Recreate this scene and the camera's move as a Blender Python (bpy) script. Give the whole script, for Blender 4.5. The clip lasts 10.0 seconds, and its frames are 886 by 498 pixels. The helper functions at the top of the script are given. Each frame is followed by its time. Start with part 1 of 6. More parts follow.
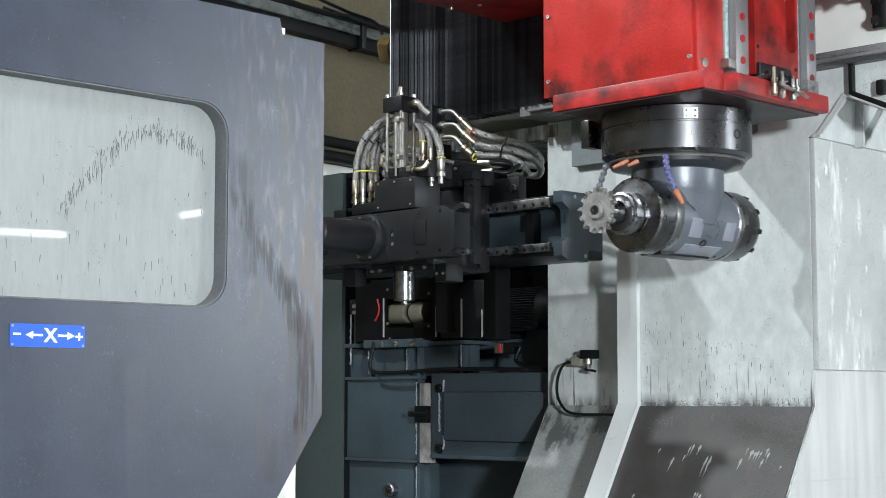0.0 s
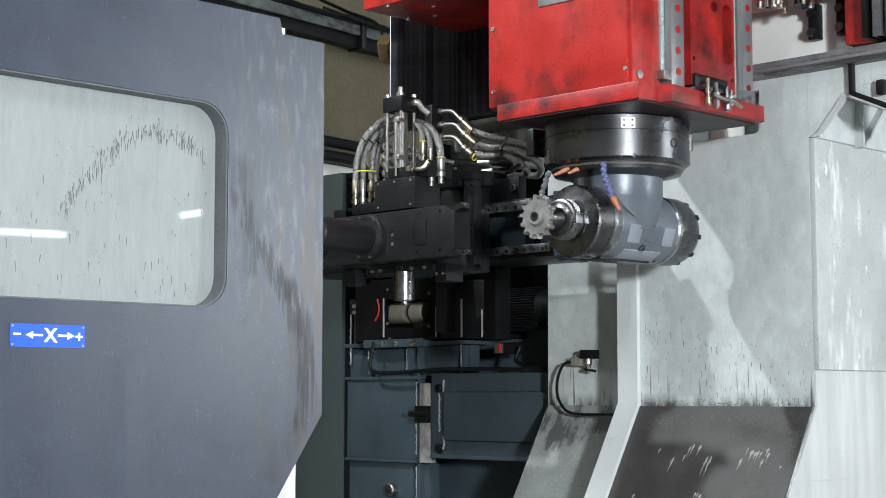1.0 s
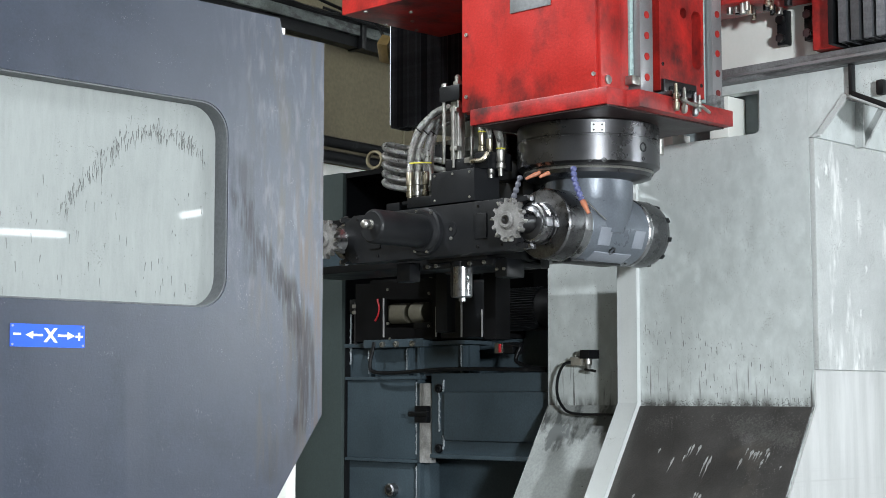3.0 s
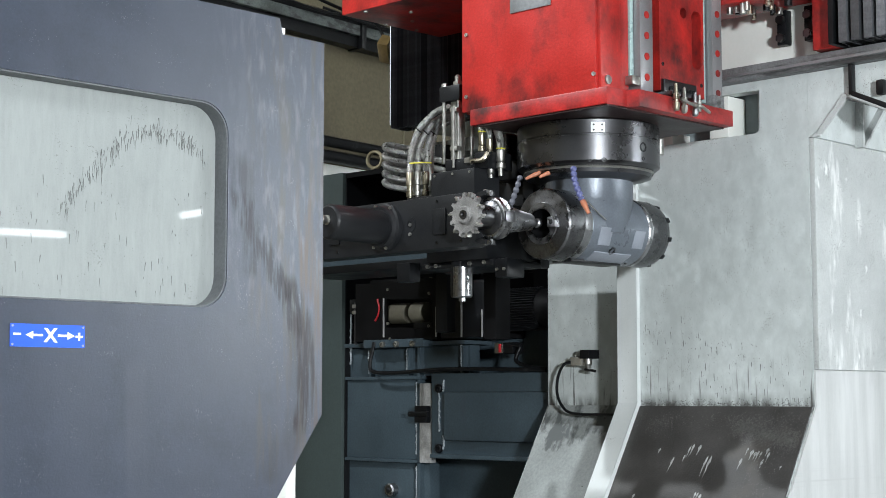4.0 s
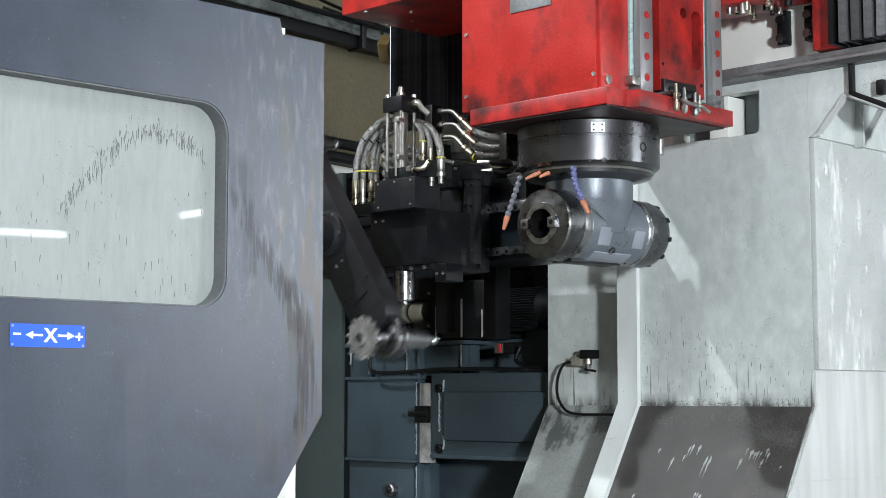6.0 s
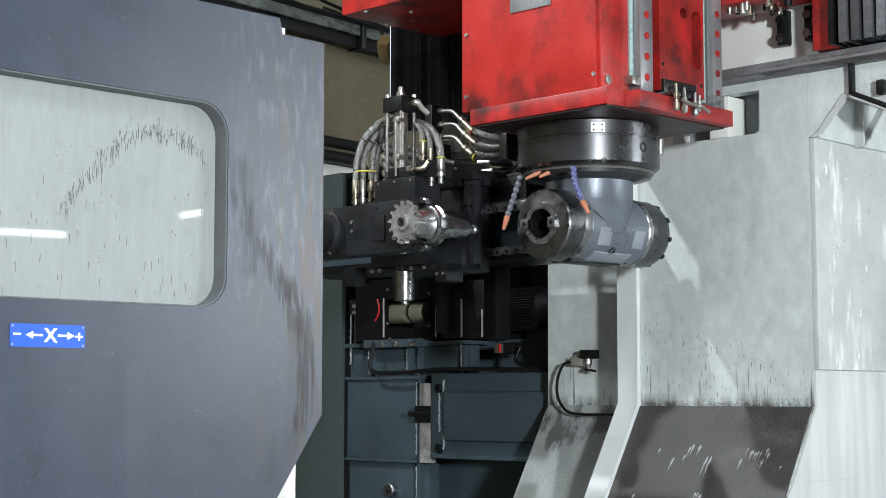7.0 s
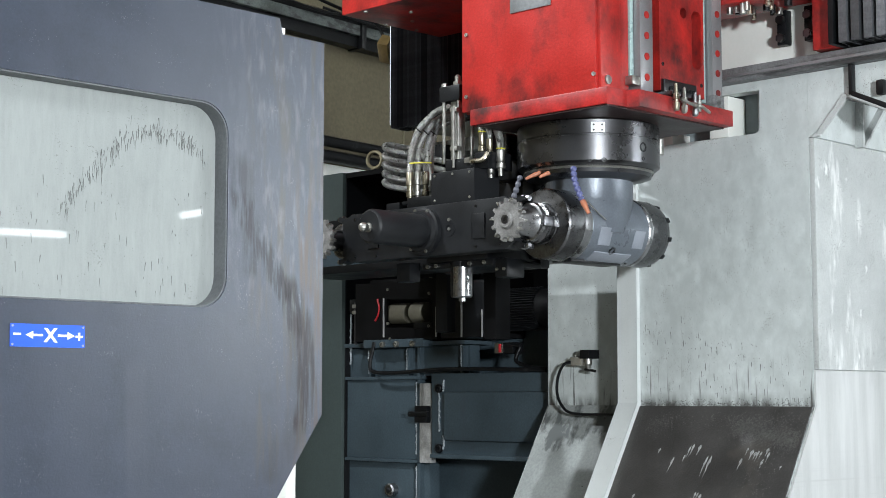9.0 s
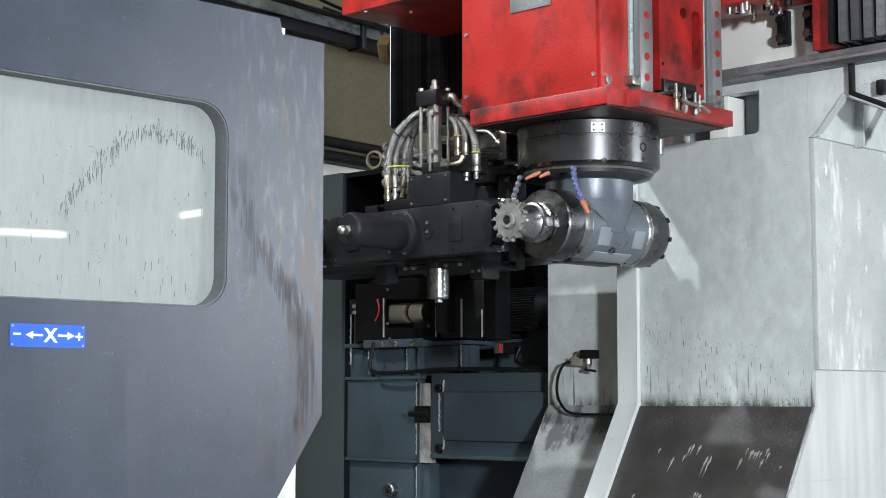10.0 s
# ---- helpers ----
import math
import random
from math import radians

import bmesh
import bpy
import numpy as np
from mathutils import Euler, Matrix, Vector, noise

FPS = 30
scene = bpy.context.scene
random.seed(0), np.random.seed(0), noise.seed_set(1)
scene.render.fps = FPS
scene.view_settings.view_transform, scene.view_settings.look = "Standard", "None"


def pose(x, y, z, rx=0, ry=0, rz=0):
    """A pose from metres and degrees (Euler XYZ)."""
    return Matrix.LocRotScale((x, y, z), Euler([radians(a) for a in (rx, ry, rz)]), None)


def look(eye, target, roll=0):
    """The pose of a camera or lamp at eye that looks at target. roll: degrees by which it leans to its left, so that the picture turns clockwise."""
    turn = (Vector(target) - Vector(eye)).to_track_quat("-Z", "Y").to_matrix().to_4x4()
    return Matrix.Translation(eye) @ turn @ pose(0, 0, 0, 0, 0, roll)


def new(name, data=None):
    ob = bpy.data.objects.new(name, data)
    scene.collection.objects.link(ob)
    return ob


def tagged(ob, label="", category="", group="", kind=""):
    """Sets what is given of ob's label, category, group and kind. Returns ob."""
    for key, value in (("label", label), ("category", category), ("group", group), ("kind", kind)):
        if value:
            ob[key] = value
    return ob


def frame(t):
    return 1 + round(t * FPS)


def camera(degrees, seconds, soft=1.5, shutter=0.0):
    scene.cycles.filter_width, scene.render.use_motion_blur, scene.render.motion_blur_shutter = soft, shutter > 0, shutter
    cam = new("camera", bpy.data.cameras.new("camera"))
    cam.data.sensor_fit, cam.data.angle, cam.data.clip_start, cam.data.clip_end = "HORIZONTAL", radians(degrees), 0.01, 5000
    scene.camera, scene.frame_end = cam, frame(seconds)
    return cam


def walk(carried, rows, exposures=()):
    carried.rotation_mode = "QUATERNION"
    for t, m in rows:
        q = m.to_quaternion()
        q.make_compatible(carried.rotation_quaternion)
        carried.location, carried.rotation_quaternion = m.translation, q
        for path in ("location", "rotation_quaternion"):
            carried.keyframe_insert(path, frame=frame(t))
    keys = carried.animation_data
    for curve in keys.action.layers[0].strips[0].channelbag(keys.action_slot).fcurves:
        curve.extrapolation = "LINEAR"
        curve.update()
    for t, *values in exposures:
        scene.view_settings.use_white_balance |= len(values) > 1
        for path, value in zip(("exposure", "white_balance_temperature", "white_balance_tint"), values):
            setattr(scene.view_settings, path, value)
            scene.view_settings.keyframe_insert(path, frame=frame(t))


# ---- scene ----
cam = camera(31.0, 10.0, soft=0.85, shutter=0.5)
EYE = (0.0, 0.0, 1.5)
walk(cam, [(0.0, look(EYE, (2.818, 2.815, 1.869))), (10.0, look(EYE, (2.818, 2.815, 1.869)))])

# ---------------------------------------------------------------- light
scene.view_settings.exposure = 0.0
world = bpy.data.worlds.new("hall_air")
scene.world = world
world.use_nodes = True
world.node_tree.nodes["Background"].inputs[0].default_value = (0.75, 0.85, 1.0, 1)
world.node_tree.nodes["Background"].inputs[1].default_value = 0.05


def area_lamp(name, eye, target, size, size_y, watts, colour):
    data = bpy.data.lights.new(name, "AREA")
    data.shape, data.size, data.size_y = "RECTANGLE", size, size_y
    data.energy, data.color = watts, colour
    ob = new(name, data)
    ob.matrix_world = look(eye, target)
    return ob


COOL = (0.90, 0.96, 1.0)
# work lamp high beside the enclosure; the head and the slide beam cast its hard shadows on the column
WORK = (1.4, 3.73, 3.63)
area_lamp("work_lamp_light", WORK, (3.3, 2.6, 1.8), 0.07, 0.07, 50, COOL)
# unseen fill lamp over the door, added to brighten faces towards -x
area_lamp("fill_lamp_light", (1.35, 3.0, 3.35), (3.3, 2.5, 2.0), 0.9, 0.25, 7, COOL)
# unseen fill lamps under the ceiling, added to brighten the machine's darker sides
HALL = ((5.2, -0.8, 170), (1.4, -2.2, 60), (-2.6, 1.6, 140))
# photo lamp on a stand behind the camera
PHOTO = (-0.7, -3.1, 2.05)
area_lamp("photo_lamp_light", PHOTO, (3.3, 2.6, 1.9), 0.4, 0.4, 455, COOL)
for hx, hy, watts in HALL:
    area_lamp("ceiling_fill_light", (hx, hy, 5.55), (hx, hy, 0), 1.3, 0.35, watts, COOL)

# ---------------------------------------------------------------- materials


def mat(name, col, rough=0.5, metal=0.0, var=0.18, scale=5.0, fine=90.0, bump=0.02, dirt=None, dirt_amt=0.0,
        dirt_scale=(9, 9, 2.2), dirt_edge=0.08, spots=None, spot_amt=0.0, spot_scale=120.0, coat=0.0, stretch=(1, 1, 1), random_tint=0.0, spec=0.5, rough_var=0.10, layers=()):
    """A painted, cast or machined surface: blotches, grain, relief, runs of dirt and small spots."""
    m = bpy.data.materials.new(name)
    m.use_nodes = True
    nt = m.node_tree
    N, L = nt.nodes, nt.links
    bsdf = N["Principled BSDF"]
    tc = N.new("ShaderNodeTexCoord")
    mp = N.new("ShaderNodeMapping")
    mp.inputs["Scale"].default_value = stretch
    L.new(tc.outputs["Object"], mp.inputs[0])

    def noise_node(sc, detail=6.0, vec=None, rough_=0.6):
        n = N.new("ShaderNodeTexNoise")
        n.inputs["Scale"].default_value = sc
        n.inputs["Detail"].default_value = detail
        n.inputs["Roughness"].default_value = rough_
        L.new(vec or mp.outputs[0], n.inputs["Vector"])
        return n

    def ramp(src, a, b, ca, cb):
        r = N.new("ShaderNodeValToRGB")
        r.color_ramp.elements[0].position, r.color_ramp.elements[1].position = a, b
        r.color_ramp.elements[0].color, r.color_ramp.elements[1].color = (*ca, 1), (*cb, 1)
        L.new(src, r.inputs[0])
        return r

    def mixed(fac, a, b):
        x = N.new("ShaderNodeMix")
        x.data_type = "RGBA"
        L.new(fac, x.inputs["Factor"])
        if isinstance(a, tuple):
            x.inputs["A"].default_value = (*a, 1)
        else:
            L.new(a, x.inputs["A"])
        if isinstance(b, tuple):
            x.inputs["B"].default_value = (*b, 1)
        else:
            L.new(b, x.inputs["B"])
        return x.outputs["Result"]

    big, small = noise_node(scale), noise_node(fine, 3.0)
    lo = tuple(c * (1 - var) for c in col)
    hi = tuple(min(1, c * (1 + var)) for c in col)
    out = ramp(big.outputs[0], 0.32, 0.68, lo, hi).outputs[0]
    g = ramp(small.outputs[0], 0.3, 0.7, (0.5 - var / 2,) * 3, (0.5 + var / 2,) * 3)
    ov = N.new("ShaderNodeMix")
    ov.data_type, ov.blend_type = "RGBA", "OVERLAY"
    ov.inputs["Factor"].default_value = 0.8
    L.new(out, ov.inputs["A"]), L.new(g.outputs[0], ov.inputs["B"])
    out = ov.outputs["Result"]
    rnode = ramp(big.outputs[0], 0.3, 0.7, (max(0.02, rough - rough_var),) * 3, (min(1, rough + rough_var),) * 3)
    rough_out = rnode.outputs[0]
    if dirt:
        mp2 = N.new("ShaderNodeMapping")
        mp2.inputs["Scale"].default_value = dirt_scale
        L.new(tc.outputs["Object"], mp2.inputs[0])
        dn = noise_node(1.0, 7.0, mp2.outputs[0], 0.62)
        patch = noise_node(2.6, 2.0)
        mul = N.new("ShaderNodeMath")
        mul.operation = "MULTIPLY_ADD"
        mul.inputs[1].default_value, mul.inputs[2].default_value = 0.55, 0.0
        L.new(patch.outputs[0], mul.inputs[0])
        add = N.new("ShaderNodeMath")
        add.operation = "ADD"
        L.new(mul.outputs[0], add.inputs[0]), L.new(dn.outputs[0], add.inputs[1])
        mask = ramp(add.outputs[0], 0.98 - dirt_amt, 0.98 - dirt_amt + dirt_edge, (0, 0, 0), (1, 1, 1))
        out = mixed(mask.outputs[0], out, dirt)
    if spots:
        sn = noise_node(spot_scale, 3.5)
        # spots gather in clusters and thin out between them
        cl = noise_node(spot_scale * 0.08, 3.0)
        sm = N.new("ShaderNodeMath")
        sm.operation = "MULTIPLY_ADD"
        sm.inputs[1].default_value = 0.55
        off_ = N.new("ShaderNodeMath")
        off_.operation = "SUBTRACT"
        off_.inputs[1].default_value = 0.275
        L.new(cl.outputs[0], sm.inputs[0]), L.new(sn.outputs[0], sm.inputs[2]), L.new(sm.outputs[0], off_.inputs[0])
        mask = ramp(off_.outputs[0], 0.79 - spot_amt, 0.84 - spot_amt, (0, 0, 0), (1, 1, 1))
        out = mixed(mask.outputs[0], out, spots)
    # further runs, scrapes, stains and painted sheen: colour, stretch, amount, softness, and a stretch of the surface
    # where they occur
    for lcol, lscale, amt, soft_, where in layers:
        mp3 = N.new("ShaderNodeMapping")
        mp3.inputs["Scale"].default_value = lscale
        L.new(tc.outputs["Object"], mp3.inputs[0])
        ln = noise_node(1.0, 4.0, mp3.outputs[0], 0.55)
        fac = ramp(ln.outputs[0], 0.80 - amt, 0.80 - amt + soft_, (0, 0, 0), (1, 1, 1)).outputs[0]
        sep = N.new("ShaderNodeSeparateXYZ")
        L.new(tc.outputs["Object"], sep.inputs[0])
        wob = noise_node(9.0, 3.0)
        for axis, lo_, hi_ in where:
            sh = N.new("ShaderNodeMath")
            sh.operation = "MULTIPLY_ADD"
            sh.inputs[1].default_value = abs(hi_ - lo_) * 0.8
            L.new(wob.outputs[0], sh.inputs[0]), L.new(sep.outputs[axis], sh.inputs[2])
            mr_ = N.new("ShaderNodeMapRange")
            off = abs(hi_ - lo_) * 0.4
            mr_.inputs["From Min"].default_value, mr_.inputs["From Max"].default_value = lo_ + off, hi_ + off
            L.new(sh.outputs[0], mr_.inputs[0])
            mu = N.new("ShaderNodeMath")
            mu.operation = "MULTIPLY"
            L.new(fac, mu.inputs[0]), L.new(mr_.outputs[0], mu.inputs[1])
            fac = mu.outputs[0]
        out = mixed(fac, out, lcol)
    if random_tint:
        info = N.new("ShaderNodeObjectInfo")
        hsv = N.new("ShaderNodeHueSaturation")
        mr = N.new("ShaderNodeMapRange")
        mr.inputs["To Min"].default_value, mr.inputs["To Max"].default_value = 1 - random_tint, 1 + random_tint
        L.new(info.outputs["Random"], mr.inputs[0]), L.new(mr.outputs[0], hsv.inputs["Value"])
        L.new(out, hsv.inputs["Color"])
        out = hsv.outputs[0]
    L.new(out, bsdf.inputs["Base Color"])
    L.new(rough_out, bsdf.inputs["Roughness"])
    bsdf.inputs["Metallic"].default_value = metal
    bsdf.inputs["Specular IOR Level"].default_value = spec
    bsdf.inputs["Coat Weight"].default_value = coat
    bsdf.inputs["Coat Roughness"].default_value = 0.02 if coat == 1.0 else 0.12
    if bump:
        b = N.new("ShaderNodeBump")
        b.inputs["Strength"].default_value, b.inputs["Distance"].default_value = min(1, bump * 10), 0.002
        L.new(small.outputs[0], b.inputs["Height"])
        L.new(b.outputs[0], bsdf.inputs["Normal"])
    return m


def stain(m, pts, half, colour, amount=0.9, along=(60, 60, 6), edge=0.45, free=2, side=0):
    """A run of dirt that follows a line over the surface: pts are (height, offset) pairs, half its half width."""
    nt = m.node_tree
    N, L = nt.nodes, nt.links
    bsdf = N["Principled BSDF"]
    old = bsdf.inputs["Base Color"].links[0].from_socket
    tc, sep = N.new("ShaderNodeTexCoord"), N.new("ShaderNodeSeparateXYZ")
    L.new(tc.outputs["Object"], sep.inputs[0])
    lo, hi = min(p[0] for p in pts), max(p[0] for p in pts)
    a, b = min(p[1] for p in pts), max(p[1] for p in pts)
    b = b if b > a else a + 0.001

    def calc(op, x, y, z=None):
        n = N.new("ShaderNodeMath")
        n.operation = op
        for k, v in enumerate((x, y, z)):
            if v is None:
                continue
            if isinstance(v, (int, float)):
                n.inputs[k].default_value = v
            else:
                L.new(v, n.inputs[k])
        return n.outputs[0]
    h = calc("DIVIDE", calc("SUBTRACT", sep.outputs[free], lo), hi - lo)
    rp = N.new("ShaderNodeValToRGB")
    L.new(h, rp.inputs[0])
    order = sorted(pts)
    for k, (z, x) in enumerate(order):
        t, v = (z - lo) / (hi - lo), (x - a) / (b - a)
        ends_ = {0: 0, len(order) - 1: -1}
        e = rp.color_ramp.elements[ends_[k]] if k in ends_ else rp.color_ramp.elements.new(t)
        e.position, e.color = t, (v, v, v, 1)
    bend = calc("MULTIPLY_ADD", rp.outputs[0], b - a, a)
    mp = N.new("ShaderNodeMapping")
    mp.inputs["Scale"].default_value = along
    L.new(tc.outputs["Object"], mp.inputs[0])
    nz = N.new("ShaderNodeTexNoise")
    nz.inputs["Scale"].default_value, nz.inputs["Detail"].default_value = 1.0, 5.0
    L.new(mp.outputs[0], nz.inputs["Vector"])
    off = calc("ABSOLUTE", calc("SUBTRACT", sep.outputs[side], bend), 0.0)
    body = calc("SUBTRACT", 1.0, calc("DIVIDE", off, half))
    ends = calc("MULTIPLY", calc("MULTIPLY", h, calc("SUBTRACT", 1.0, h)), 14.0)
    cl1, cl2 = N.new("ShaderNodeClamp"), N.new("ShaderNodeClamp")
    L.new(body, cl1.inputs[0]), L.new(ends, cl2.inputs[0])
    streak = N.new("ShaderNodeMapRange")
    streak.inputs["From Min"].default_value, streak.inputs["From Max"].default_value = 0.62 - edge / 2, 0.62 + edge / 2
    L.new(calc("MULTIPLY_ADD", cl1.outputs[0], 0.22, calc("SUBTRACT", calc("MULTIPLY", nz.outputs[0], 1.5), 0.26)), streak.inputs[0])
    fac = calc("MULTIPLY", calc("MULTIPLY", streak.outputs[0], cl2.outputs[0]), calc("MULTIPLY", calc("GREATER_THAN", body, 0.0), amount))
    soft_ = calc("MULTIPLY", fac, calc("MINIMUM", calc("MULTIPLY", cl1.outputs[0], 3.0), 1.0))
    x = N.new("ShaderNodeMix")
    x.data_type = "RGBA"
    L.new(soft_, x.inputs["Factor"]), L.new(old, x.inputs["A"])
    x.inputs["B"].default_value = (*colour, 1)
    L.new(x.outputs["Result"], bsdf.inputs["Base Color"])
    shine = bsdf.inputs["Specular IOR Level"]
    now = shine.links[0].from_socket if shine.links else shine.default_value
    L.new(calc("MULTIPLY", now, calc("SUBTRACT", 1.0, calc("MULTIPLY", soft_, 0.55))), shine)


def glow(name, col, strength):
    m = bpy.data.materials.new(name)
    m.use_nodes = True
    b = m.node_tree.nodes["Principled BSDF"]
    b.inputs["Emission Color"].default_value = (*col, 1)
    b.inputs["Emission Strength"].default_value = strength
    return m


# second layer paints a pale mottled sheen near the right edge; the others are runs
DOOR = mat("door_paint", (0.028, 0.036, 0.056), 0.32, var=0.20, scale=16, fine=260, rough_var=0.03, bump=0.012, dirt=(0.043, 0.051, 0.072), dirt_amt=0.50,
           dirt_scale=(7, 7, 3.5), dirt_edge=0.62, spots=(0.10, 0.11, 0.13), spot_amt=0.09, spot_scale=330,
           layers=(((0.045, 0.045, 0.05), (48, 48, 5), 0.30, 0.14, ((0, 0.50, 0.56),)), ((0.11, 0.12, 0.145), (62, 62, 15), 0.30, 0.34, ((0, 0.42, 0.56), (2, 1.50, 1.66))),
                   ((0.055, 0.04, 0.038), (60, 60, 4), 0.32, 0.14, ((0, 0.60, 0.64), (2, 1.85, 1.75)))))
stain(DOOR, ((1.83, 0.490), (1.745, 0.503), (1.667, 0.520), (1.60, 0.535)), 0.034, (0.022, 0.025, 0.033), 0.6, (85, 85, 9), 0.30)
stain(DOOR, ((1.76, 0.50), (1.70, 0.520), (1.64, 0.560), (1.57, 0.61), (1.50, 0.64)), 0.030, (0.018, 0.019, 0.024), 0.65, (150, 150, 14), 0.24)
stain(DOOR, ((1.62, 0.600), (1.543, 0.635), (1.463, 0.652), (1.40, 0.652), (1.33, 0.63)), 0.028, (0.016, 0.014, 0.015), 0.7, (130, 130, 12), 0.26)
stain(DOOR, ((1.56, 0.63), (1.463, 0.645), (1.383, 0.640), (1.24, 0.56)), 0.040, (0.034, 0.028, 0.028), 0.45, (40, 40, 6), 0.5)
stain(DOOR, ((1.47, 0.288), (1.35, 0.293), (1.10, 0.305)), 0.026, (0.075, 0.083, 0.102), 0.5, (30, 30, 3))
stain(DOOR, ((1.98, 0.500), (1.90, 0.503), (1.80, 0.505)), 0.016, (0.085, 0.095, 0.118), 0.5, (24, 24, 3))
COLUMN = mat("column_paint", (0.60, 0.64, 0.635), 0.42, var=0.09, scale=4, fine=160, bump=0.015, dirt=(0.475, 0.51, 0.505), dirt_amt=0.44,
             dirt_scale=(26, 26, 19), dirt_edge=0.40, spots=(0.30, 0.31, 0.30), spot_amt=0.135, spot_scale=260,
             layers=(((0.10, 0.10, 0.095), (60, 90, 5), 0.20, 0.08, ((2, 1.62, 1.52),)), ((0.09, 0.09, 0.085), (30, 30, 8), 0.40, 0.25, ((2, 1.515, 1.480),))))
PLATE = mat("chalky_guard", (0.45, 0.47, 0.465), 0.7, var=0.10, scale=8, fine=240, bump=0.05, dirt=(0.72, 0.73, 0.72), dirt_amt=0.10,
            dirt_scale=(20, 20, 5), dirt_edge=0.15, spots=(0.33, 0.34, 0.335), spot_amt=0.17, spot_scale=300,
            layers=(((0.80, 0.81, 0.80), (34, 34, 9), 0.29, 0.25, ((2, 1.70, 1.60),)), ((0.80, 0.81, 0.80), (16, 16, 8), 0.17, 0.06, ())))
# column paint, cleaner and lightened so the rib's brightness is in the colour
RIB_LIT = mat("lightened_rib_paint", (0.66, 0.69, 0.685), 0.45, var=0.05, scale=6, fine=200, bump=0.015, spots=(0.36, 0.37, 0.36), spot_amt=0.08, spot_scale=220)
# first layer greys the sheet towards its top
WIPED = mat("wiped_white_sheet", (0.41, 0.425, 0.42), 0.45, var=0.05, scale=5, fine=160, bump=0.01, dirt=(0.62, 0.63, 0.625), dirt_amt=0.46, dirt_scale=(16, 16, 1.5), dirt_edge=0.45,
            layers=(((0.45, 0.46, 0.455), (14, 14, 4), 0.28, 0.2, ((2, 1.40, 1.50),)), ((0.48, 0.49, 0.485), (1.2, 1.2, 55), 0.18, 0.10, ((2, 1.38, 1.30),))))
WETFOOT = mat("wet_dark_coat", (0.052, 0.049, 0.047), 0.42, var=0.28, scale=7, fine=240, bump=0.06, dirt=(0.075, 0.068, 0.060), dirt_amt=0.14,
              dirt_scale=(9, 9, 9), dirt_edge=0.25, spots=(0.20, 0.20, 0.19), spot_amt=0.055, spot_scale=260)
RED = mat("red_paint", (0.42, 0.020, 0.016), 0.40, var=0.16, scale=6, fine=150, bump=0.02, dirt=(0.055, 0.010, 0.010), dirt_amt=0.25,
          dirt_scale=(10, 10, 7), dirt_edge=0.30, coat=0.0)
STEEL_D = mat("blued_steel", (0.115, 0.115, 0.121), 0.29, 1.0, var=0.06, scale=8, fine=260, bump=0.0, rough_var=0.05)
NOSE = mat("dark_nose_steel", (0.135, 0.135, 0.14), 0.30, 1.0, var=0.30, scale=25, fine=260, bump=0.0)
STEEL = mat("machined_steel", (0.31, 0.31, 0.32), 0.30, 1.0, var=0.15, scale=30, fine=300, bump=0.006)
HEADPAINT = mat("head_paint", (0.125, 0.142, 0.168), 0.33, 0.25, var=0.14, scale=9, fine=200, bump=0.015, dirt=(0.30, 0.31, 0.33), dirt_amt=0.03)
FLAT = mat("flat_paint", (0.24, 0.26, 0.30), 0.38, 0.1, var=0.10, scale=25, fine=300)
GRITTY = mat("cutter_steel", (0.25, 0.245, 0.24), 0.55, 0.7, var=0.3, scale=40, fine=420, bump=0.06)
# near-zero black: the lack of light in the changer is put into the colour
UNLIT = mat("unlit_black", (0.004, 0.004, 0.0045), 0.55, spec=0.12, var=0.3, scale=9, fine=200, bump=0.02)
BLACK = mat("black_paint", (0.006, 0.0066, 0.0078), 0.38, spec=0.28, var=0.25, scale=7, fine=210, bump=0.02, dirt=(0.03, 0.031, 0.034), dirt_amt=0.05, spots=(0.25, 0.25, 0.25), spot_amt=-0.01, spot_scale=160)
ARMBLACK = mat("arm_paint", (0.013, 0.0138, 0.0155), 0.40, spec=0.28, var=0.22, scale=9, fine=260, bump=0.02, dirt=(0.024, 0.025, 0.027), dirt_amt=0.08, dirt_scale=(16, 16, 9), dirt_edge=0.2)
SLATE = mat("slate_paint", (0.046, 0.066, 0.080), 0.42, spec=0.35, var=0.18, scale=4, fine=170, bump=0.02, dirt=(0.045, 0.056, 0.070), dirt_amt=0.08, dirt_edge=0.2)
PILLAR = mat("pillar_paint", (0.040, 0.055, 0.054), 0.5, var=0.12, scale=4, fine=150, bump=0.02)
# random tone per pleat puts lit and dark folds into the colour
RUBBER = mat("bellows_fabric", (0.085, 0.089, 0.097), 0.36, var=0.3, scale=14, fine=120, bump=0.02, random_tint=0.6)
WALLM = mat("khaki_plaster", (0.145, 0.125, 0.080), 0.9, var=0.16, scale=2.2, fine=70, bump=0.05, dirt=(0.13, 0.11, 0.066), dirt_amt=0.10, dirt_scale=(2.5, 2.5, 1.2), dirt_edge=0.3)
WHITE = mat("white_paint", (0.78, 0.79, 0.75), 0.5, var=0.06, scale=4, fine=120, bump=0.01, dirt=(0.42, 0.40, 0.33), dirt_amt=0.05, dirt_edge=0.3)
HOSE = mat("braided_hose", (0.33, 0.33, 0.32), 0.34, 0.85, var=0.30, scale=90, fine=900, bump=0.10)
BRASS = mat("brass", (0.40, 0.36, 0.28), 0.30, 1.0, var=0.15, scale=30, bump=0.02)
ZINC = mat("zinc", (0.42, 0.415, 0.39), 0.42, 1.0, var=0.15, scale=30, bump=0.02)
